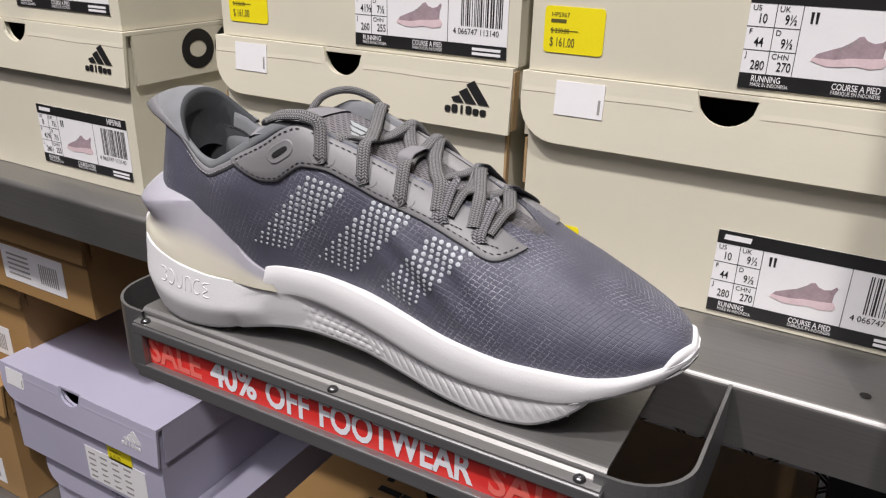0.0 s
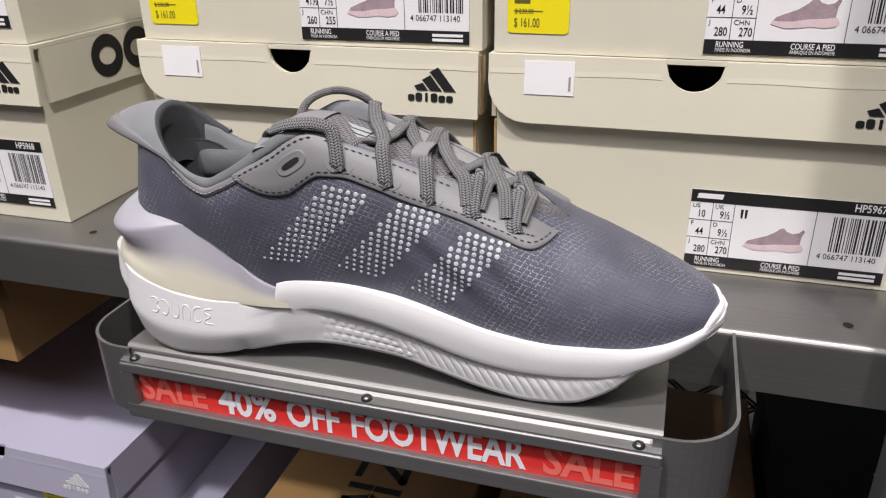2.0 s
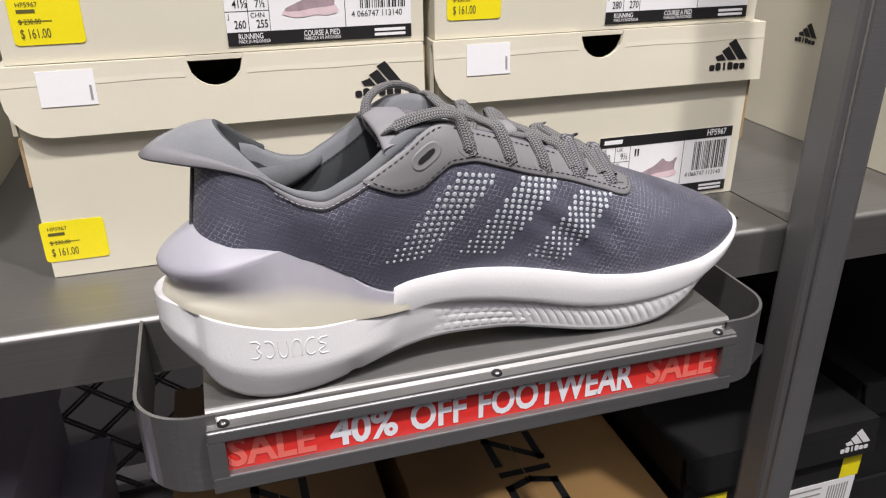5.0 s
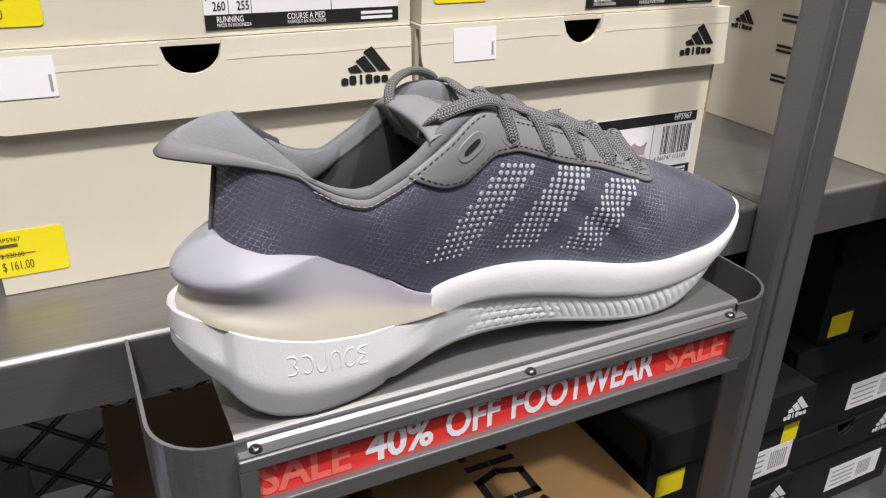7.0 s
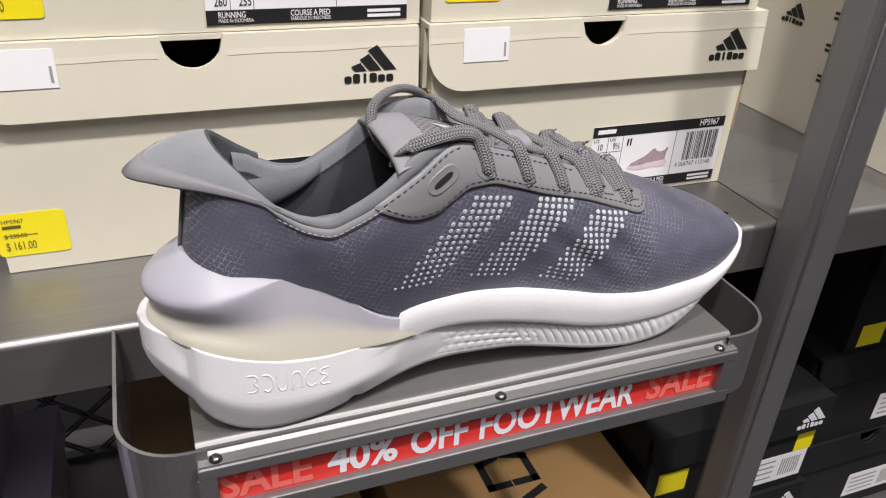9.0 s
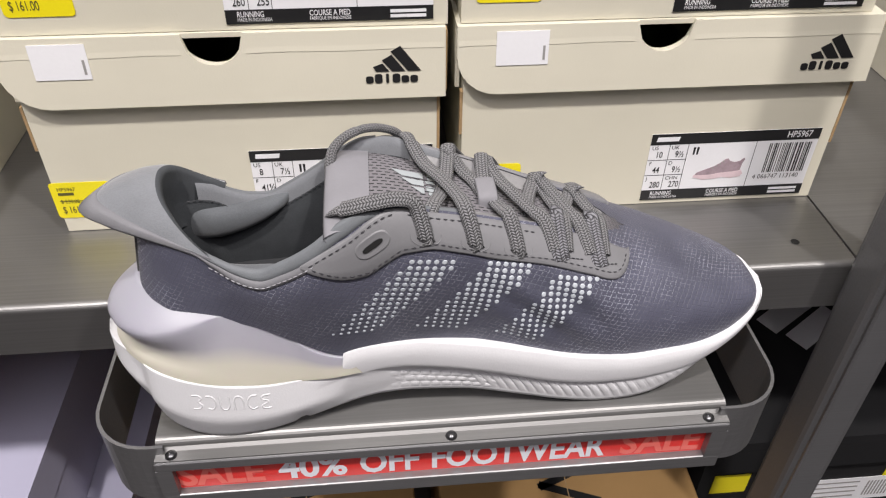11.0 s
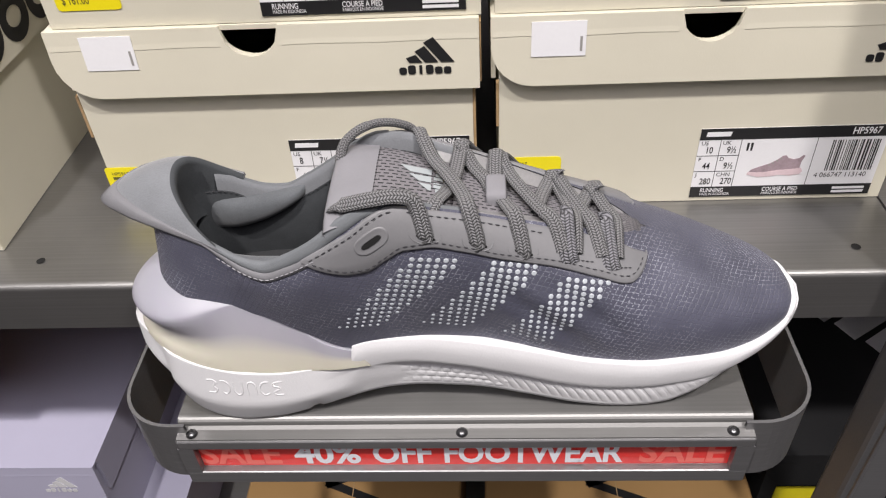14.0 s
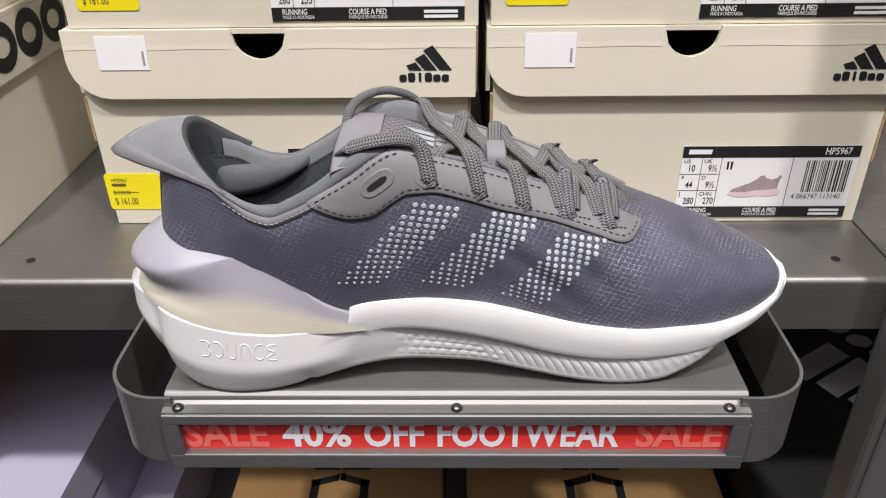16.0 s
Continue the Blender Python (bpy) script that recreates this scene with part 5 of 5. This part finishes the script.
def collar_band(shoe):
    """Cloth strip along the collar and the smooth sewn band below it."""
    for side in (-1, 1):
        strip, band = [], []
        for k in range(81):
            x = -0.2960 + 0.0760 * k / 80
            z1 = edge_z(x)
            lo = z1 - strip_h(x)
            strip.append([skin(x, lo, 0.0001, side), skin(x, lo + 0.0002, 0.0005, side), skin(x, (lo + z1) / 2, 0.0006, side), skin(x, z1 - 0.0003, 0.0006, side), wall_point(x, 1.0, side) + Vector((0, 0, 0.0007)), wall_point(x, 1.0, side) + Vector((0, -side * 0.0016, 0.0006))])
            if x < -0.2425:
                low = lo - 0.0038 * max(0.05, min(1.0, (x + 0.297) / 0.02))
                band.append([skin(x, low, 0.0001, side), skin(x, low + 0.0003, 0.0006, side), skin(x, (low + lo) / 2, 0.0008, side), skin(x, lo - 0.0001, 0.0008, side), skin(x, lo + 0.0001, 0.0004, side)])
        part("collar_strip", grid_mesh(strip), M_STRIP, shoe, smooth=True)
        part("collar_band", grid_mesh(band), M_BINDING, shoe, smooth=True)


OVERLAY_TOP = lerp_table(((-0.2505, 1.0962), (-0.246, 1.0990), (-0.232, 1.1068), (-0.222, 1.1135), (-0.2165, 1.1152), (-0.200, 1.1098), (-0.180, 1.1028), (-0.150, 1.0912), (-0.126, 1.0808), (-0.119, 1.0766), (-0.1158, 1.0746), (-0.1135, 1.0731)))
OVERLAY_LOW = lerp_table(((-0.2505, 1.0952), (-0.246, 1.0925), (-0.233, 1.0882), (-0.226, 1.0890), (-0.219, 1.0935), (-0.211, 1.0980), (-0.203, 1.0978), (-0.190, 1.0938), (-0.176, 1.0886), (-0.155, 1.0825), (-0.135, 1.0752), (-0.121, 1.0706), (-0.1165, 1.0716), (-0.1145, 1.0725), (-0.1135, 1.0730)))


def dashes(line, shoe, name, mat, step=0.0030, length=0.0019, rad=0.00025):
    """A row of stitches along a dense line of points."""
    bm = bmesh.new()
    run, nxt = 0.0, 0.0
    for a, b in zip(line, line[1:]):
        d = (b - a).length
        while nxt < run + d:
            p = a.lerp(b, (nxt - run) / d)
            t = (b - a).normalized()
            e = p + t * length
            side = t.cross(Vector((0, -1, 0.3))).normalized()
            up = side.cross(t).normalized()
            ring = [side * (rad * math.cos(q)) + up * (rad * math.sin(q)) for q in (j * math.pi / 2.5 for j in range(5))]
            grid_mesh([[p + r * 0.3 for r in ring], [p.lerp(e, 0.3) + r + up * 0.0001 for r in ring], [p.lerp(e, 0.7) + r + up * 0.0001 for r in ring], [e + r * 0.3 for r in ring]], bm, closed=True)
            nxt += step
        run += d
    part(name, bm, mat, shoe, smooth=True)


def eyestay(shoe):
    """Moulded grey overlay that carries the lace holes, both sides."""
    xs = [-0.2505 + 0.137 * (0.5 - 0.5 * math.cos(math.pi * k / 70)) for k in range(71)]
    for side in (-1, 1):
        rows = []
        for x in xs:
            lo, hi = OVERLAY_LOW(x), max(OVERLAY_TOP(x), OVERLAY_LOW(x) + 0.0004)
            hi = min(hi, edge_z(x) - 0.0004)
            row = [skin(x, lo, -0.0003, side)]
            for t, lift in ((0.01, 0.0009), (0.06, 0.0013), (0.3, 0.0012), (0.6, 0.0012), (0.94, 0.0012), (0.99, 0.0008), (1.0, -0.0003)):
                row.append(skin(x, lo + (hi - lo) * t, lift, side))
            rows.append(row)
        part("eyestay", grid_mesh(rows), M_OVERLAY, shoe, "smooth grey moulded eyestay overlay", smooth=True)
    low = [skin(x, OVERLAY_LOW(x) + 0.0022, 0.0014) for x in [-0.2465 + 0.130 * k / 120 for k in range(121)]]
    dashes(low, shoe, "lower_stitching", M_THREAD)
    up = [skin(x, OVERLAY_TOP(x) - 0.0020, 0.0014) for x in [-0.2475 + 0.033 * k / 40 for k in range(41)]]
    dashes(up, shoe, "upper_stitching", M_THREAD)
    up = [skin(x, OVERLAY_TOP(x) - 0.0018, 0.0014) for x in [-0.2100 + 0.050 * k / 60 for k in range(61)]]
    dashes(up, shoe, "throat_stitching", M_THREAD)
    collar = [skin(x, edge_z(x) - strip_h(x) - 0.0024, 0.0011) for x in [-0.286 + 0.0395 * k / 60 for k in range(61)]]
    dashes(collar, shoe, "collar_stitching", M_THREAD_PALE, 0.0024, 0.0019)
    # oblong eyelet with a raised rim near the ankle
    bm, hole = bmesh.new(), bmesh.new()
    c, ang = (-0.2232, 1.1030), radians(33)
    def oval(a, ln, w):
        return (c[0] + ln * 0.84 * math.copysign(abs(math.cos(a)) ** 0.6, math.cos(a)) * math.cos(ang) - w * math.sin(a) * math.sin(ang), c[1] + ln * 0.84 * math.copysign(abs(math.cos(a)) ** 0.6, math.cos(a)) * math.sin(ang) + w * math.sin(a) * math.cos(ang))
    rings = []
    for ln, w, lift in ((0.0090, 0.0040, 0.0010), (0.0086, 0.0037, 0.00145), (0.0081, 0.0033, 0.00145), (0.0074, 0.0028, 0.0013), (0.0056, 0.0012, 0.0013)):
        rings.append([skin(*oval(a, ln, w), lift) for a in (k * math.pi / 12 for k in range(24))])
    part("eyelet_rim", grid_mesh(rings, closed=True), M_OVERLAY, shoe, smooth=True)
    hole.faces.new([hole.verts.new(skin(*oval(a, 0.0054, 0.0012), 0.0016)) for a in (k * math.pi / 8 for k in range(16))])
    part("eyelet_hole", hole, M_BLACKVOID, shoe)
    # small bar tacks at the front loops
    for x0, z0 in ((-0.1465, 1.0830), (-0.1305, 1.0772)):
        dashes([skin(x0 + 0.0009 * k, z0 - 0.00028 * k, 0.0015) for k in range(10)], shoe, "bar_tack", M_THREAD, 0.0020, 0.0015)


def dot_stripes(shoe):
    """Three slanted fields of raised reflective dots, smaller towards the sole."""
    fields = (((-0.2085, 1.0935), (-0.1890, 1.0895), (-0.2415, 1.0570), (-0.2225, 1.0560)),
              ((-0.1770, 1.0868), (-0.1575, 1.0825), (-0.2065, 1.0555), (-0.1865, 1.0515)),
              ((-0.1470, 1.0790), (-0.1275, 1.0745), (-0.1725, 1.0485), (-0.1535, 1.0450)))
    for tl, tr, bl, br in fields:
        bm = bmesh.new()
        rows = 15
        for i in range(rows):
            t = i / (rows - 1)
            l = (tl[0] + (bl[0] - tl[0]) * t, tl[1] + (bl[1] - tl[1]) * t)
            r = (tr[0] + (br[0] - tr[0]) * t, tr[1] + (br[1] - tr[1]) * t)
            n = 6
            for j in range(n):
                s = (j + 0.5 * (i % 2)) / n
                x, z = l[0] + (r[0] - l[0]) * s, l[1] + (r[1] - l[1]) * s
                if z < seam_z(x) + 0.002 or z > OVERLAY_LOW(x) - 0.0008:
                    continue
                rad = 0.00112 - 0.00040 * max(0.0, t - 0.25) / 0.75
                ctr = skin(x, z, 0.0001)
                px, pz = skin(x + 0.001, z, 0.0001) - ctr, skin(x, z + 0.001, 0.0001) - ctr
                nn = px.cross(pz).normalized()
                if nn.y > 0:
                    nn = -nn
                px.normalize()
                pz = nn.cross(px).normalized()
                ring = [ctr + (px * math.cos(q) + pz * math.sin(q)) * rad for q in (k * math.pi / 4 for k in range(8))]
                top = [ctr + (px * math.cos(q) + pz * math.sin(q)) * rad * 0.7 + nn * 0.00022 for q in (k * math.pi / 4 for k in range(8))]
                grid_mesh([ring, top], bm, closed=True)
                bm.faces.new([bm.verts.new(p) for p in top]).smooth = True
        part("dot_stripe", bm, M_DOT, shoe, "slanted stripe of pale reflective dots", smooth=True)


tongue_mid = lerp_table(((-0.245, 1.1095), (-0.235, 1.1128), (-0.222, 1.1120), (-0.208, 1.1085), (-0.190, 1.1035), (-0.160, 1.0935), (-0.130, 1.0822), (-0.118, 1.0777), (-0.113, 1.0748), (-0.107, 1.0705)))


def tongue_c(x):
    return (near_edge(x) + far_edge(x)) / 2


def tongue_half(x):
    return max(0.0050, (far_edge(x) - near_edge(x)) / 2 + 0.0015)


def tongue_z(x, v):
    """Top of the tongue: v across, -1 to 1."""
    return tongue_mid(x) - (0.0015 * v * v + 0.0030 * v**6) * max(0.1, min(1.0, (-0.112 - x) / 0.03))


def deck(x, v, lift):
    """A place over the throat: on the tongue in the middle, over the eyestay's edges at the sides."""
    k = max(0.0, min(1.0, (abs(v) - 0.35) / 0.6))
    k = k * k * (3 - 2 * k)
    z = tongue_z(x, min(abs(v), 0.6)) * (1 - k) + (edge_z(x) + 0.0004) * k
    return Vector((x, tongue_c(x) + v * tongue_half(x), z + lift))


def tongue(shoe):
    def sheet(x0, x1, lift, n=30):
        rows = []
        for k in range(n + 1):
            x = x0 + (x1 - x0) * k / n
            rows.append([Vector((x, tongue_c(x) + tongue_half(x) * v, tongue_z(x, v) + lift)) for v in [-1 + 2 * j / 12 for j in range(13)]])
        return rows
    rows = sheet(-0.2250, -0.1075, 0.0)
    bm = grid_mesh(rows, uv=lambda i, j: (rows[min(i, 30)][0].x, tongue_half(-0.19) * (-1 + 2 * j / 12)))
    part("tongue_pad", bm, M_TONGUE, shoe, "grey mesh tongue", smooth=True)
    top = sheet(-0.2405, -0.2235, 0.0009, 12)
    lip = [[p + Vector((-0.0008, 0, -0.0012)) for p in top[0]], *top]
    lip = [[p + Vector((0.0010, 0, -0.0035)) for p in top[0]], *lip]
    lip = [[p + Vector((0.0080, 0, -0.0160)) for p in top[0]], *lip]
    part("tongue_band", grid_mesh(lip), M_TONGUE_BAND, shoe, smooth=True)
    for side in (-1, 1):
        rows = []
        for k in range(31):
            x = -0.206 + 0.086 * k / 30
            e = wall_point(x, 1.0, side)
            rows.append([Vector((x, e.y - side * 0.0068, tongue_z(x, 0.7) + 0.0006)), Vector((x, e.y - side * 0.0040, e.z - 0.0026)), Vector((x, e.y - side * 0.0006, e.z - 0.0001)), Vector((x, e.y + side * 0.0012, e.z - 0.0016))])
        part("throat_edge", grid_mesh(rows), M_SILVERY, shoe, "silvery woven throat edging", smooth=True)
    # pale three-bar mark and small blocks on the tongue
    bm = bmesh.new()

    def on_tongue(x, y):
        return Vector((x, y, tongue_z(x, (y - tongue_c(x)) / tongue_half(x)) + 0.0005))
    for k, (ln, y) in enumerate(((0.0128, 0.2895), (0.0092, 0.2843), (0.0052, 0.2791))):
        bm.faces.new([bm.verts.new(on_tongue(x, yy)) for x, yy in ((-0.2015 - ln, y + 0.0020), (-0.2015, y + 0.0020), (-0.2015, y - 0.0018), (-0.2015 - ln + 0.0042, y - 0.0018))])
    for k, (w, d) in enumerate(((0.0030, 0.0020), (0.0038, 0.0020), (0.0038, 0.0007), (0.0038, 0.0020), (0.0030, 0.0020), (0.0030, 0.0020))):
        y = 0.2768 + k * 0.0026
        bm.faces.new([bm.verts.new(on_tongue(x, yy)) for x, yy in ((-0.1968 - w, y + d), (-0.1968, y + d), (-0.1968, y), (-0.1968 - w, y))])
    part("tongue_mark", bm, M_MARK, shoe)


def laces(shoe):
    HOLES = ((-0.2035, 1.1035), (-0.1838, 1.0968), (-0.1660, 1.0905), (-0.1480, 1.0852), (-0.1310, 1.0795))

    def hole(k, side=-1, lift=0.0016, dx=0.0):
        x, z = HOLES[k]
        return skin(x + dx, min(z - 0.35 * dx, edge_z(x + dx) - 0.0008), lift, side)

    def under(k):
        x, z = HOLES[k]
        return skin(x + 0.0006, z - 0.0026, -0.0012)

    def over(x, v, lift=0.0020):
        return deck(x, v, lift)

    up = lambda q: (0.0, -0.7 if q.y < near_edge(q.x) + 0.004 else (0.7 if q.y > far_edge(q.x) - 0.004 else 0.0), 1.0)

    runs = (
        # from the first slot back along the collar's edge, tucked behind the tongue
        (under(0), hole(0, lift=0.0016), over(-0.2065, -1.02, 0.0022), over(-0.2130, -0.98, 0.0034), over(-0.2220, -0.95, 0.0030), over(-0.2300, -0.88, 0.0030), (-0.2368, 0.2600, 1.1130), (-0.2385, 0.2635, 1.1060)),
        # the loop that stands up behind the tongue
        ((-0.2290, 0.2760, 1.0990), (-0.2360, 0.2850, 1.1035), (-0.2392, 0.2930, 1.1100), (-0.2375, 0.2985, 1.1165), (-0.2310, 0.3030, 1.1205), (-0.2220, 0.3066, 1.1212), (-0.2130, 0.3100, 1.1175), (-0.2075, 0.3125, 1.1110)),
        # straps from the lower slots across to the far side
        (over(-0.2010, -0.95, -0.0020), over(-0.1985, -0.75, 0.0012), over(-0.1950, -0.30, 0.0018), over(-0.1920, 0.20, 0.0020), over(-0.1900, 0.75, 0.0024), over(-0.1890, 1.04, 0.0020), hole(1, 1, 0.001)),
        (under(1), hole(1, lift=0.0016), over(-0.1865, -1.00, 0.0024), over(-0.1890, -0.60, 0.0052), over(-0.1945, -0.10, 0.0058), over(-0.2010, 0.40, 0.0046), over(-0.2060, 0.85, 0.0026), over(-0.2075, 1.04, 0.0010)),
        (over(-0.1770, -0.10, 0.0012), over(-0.1795, 0.20, 0.0020), over(-0.1850, 0.55, 0.0022), over(-0.1890, 0.92, 0.0024), hole(1, 1, 0.002)),
        (under(2), hole(2, lift=0.0016), over(-0.1685, -1.00, 0.0022), over(-0.1710, -0.62, 0.0024), over(-0.1745, -0.15, 0.0022), over(-0.1755, 0.35, 0.0026), over(-0.1750, 0.85, 0.0034), over(-0.1740, 1.06, 0.0016), hole(2, 1, 0.0)),
        (hole(3, lift=0.0014, dx=-0.002), over(-0.1530, -0.98, 0.0020), over(-0.1585, -0.55, 0.0042), over(-0.1650, 0.00, 0.0046), over(-0.1700, 0.50, 0.0040), over(-0.1725, 0.95, 0.0026), hole(2, 1, 0.0)),
        (over(-0.1590, -0.55, 0.0010), over(-0.1570, 0.0, 0.0014), over(-0.1535, 0.55, 0.0022), over(-0.1510, 0.92, 0.0030)),
        (hole(3, lift=0.0016, dx=0.003), over(-0.1440, -0.95, 0.0022), over(-0.1440, -0.45, 0.0036), over(-0.1470, 0.20, 0.0034), over(-0.1500, 0.70, 0.0030), over(-0.1510, 0.98, 0.0024)),
        (hole(4, lift=0.0014, dx=-0.003), over(-0.1365, -0.95, 0.0022), over(-0.1400, -0.40, 0.0052), over(-0.1445, 0.20, 0.0054), over(-0.1485, 0.70, 0.0046), over(-0.1500, 0.98, 0.0024)),
        (over(-0.1420, -0.70, 0.0010), over(-0.1400, 0.0, 0.0014), over(-0.1365, 0.6, 0.0020), over(-0.1345, 0.95, 0.0026)),
        (hole(4, lift=0.0016, dx=0.003), over(-0.1265, -0.95, 0.0024), over(-0.1265, -0.40, 0.0040), over(-0.1300, 0.25, 0.0042), over(-0.1330, 0.72, 0.0036), over(-0.1345, 0.98, 0.0022)),
    )
    for k, pts in enumerate(runs):
        part("lace", strap(pts, 0.0062 if k != 1 else 0.0046, 0.0026 if k != 1 else 0.0036, up, 8, 12), M_LACE, shoe, smooth=True)
    for k in range(3):
        hb = bmesh.new()
        cx, cz = HOLES[k][0] + 0.0004, HOLES[k][1] - 0.0014
        hb.faces.new([hb.verts.new(skin(cx + 0.0036 * math.cos(a) - 0.0006 * math.sin(a), cz + 0.0011 * math.sin(a) - 0.0014 * math.cos(a), 0.00145)) for a in (j * math.pi / 8 for j in range(16))])
        part("lace_slot", hb, M_BLACKVOID, shoe)
        # pressed rim beside the slot
        rim = [skin(cx + 0.0060 * math.cos(a), cz + 0.0010 + 0.0034 * math.sin(a) - 0.0016 * math.cos(a), 0.0012) for a in (math.pi * (0.95 + 1.1 * j / 12) for j in range(13))]
        part("slot_rim", strap(rim, 0.0004, 0.0005, lambda q: (0, -1, 0.3), 3, 6, taper=True), M_OVERLAY, shoe, smooth=True)
    # webbing loops that hold the lace
    for k in (3, 4):
        for side in (-1, 1):
            x = HOLES[k][0]
            base, rise = hole(k, side, 0.0012), deck(x - 0.0005, side * 0.98, 0.0042)
            pts = (skin(x + 0.0012, HOLES[k][1] - 0.0034, 0.0010, side), base + Vector((0, side * 0.0012, 0.0)), rise + Vector((0, side * 0.0012, -0.0010)), rise + Vector((0, -side * 0.0016, 0.0004)), deck(x - 0.0015, side * 0.70, 0.0034))
            part("lace_loop", strap(pts, 0.0078 if side < 0 else 0.0062, 0.0012, lambda v: (0, side, 0.8), 6, 10), M_WEB, shoe, smooth=True)
    # keeper across the lace in the middle of the tongue
    pts = [over(-0.1755, v, l) for v, l in ((-0.42, -0.001), (-0.36, 0.0040), (-0.05, 0.0048), (0.28, 0.0042), (0.34, -0.001))]
    part("lace_keeper", strap(pts, 0.0085, 0.0010, lambda v: (0, 0, 1), 6, 10), M_TONGUE_BAND, shoe, smooth=True)


def running_shoe():
    shoe = thing("running_shoe", (0, 0, 0), "grey-blue running shoe with white foam sole, on the ledge", "shoe")
    shoe_sole(shoe)
    heel_cup(shoe)
    upper_body(shoe)
    lining(shoe)
    heel_tab(shoe)
    collar_band(shoe)
    eyestay(shoe)
    dot_stripes(shoe)
    tongue(shoe)
    laces(shoe)
    # the thing's own origin lies on the ledge under the heel
    base = Vector((-0.19, 0.29, 1.0002))
    for ob in shoe.children:
        ob.data.transform(Matrix.Translation(-base))
    shoe.location = base


running_shoe()
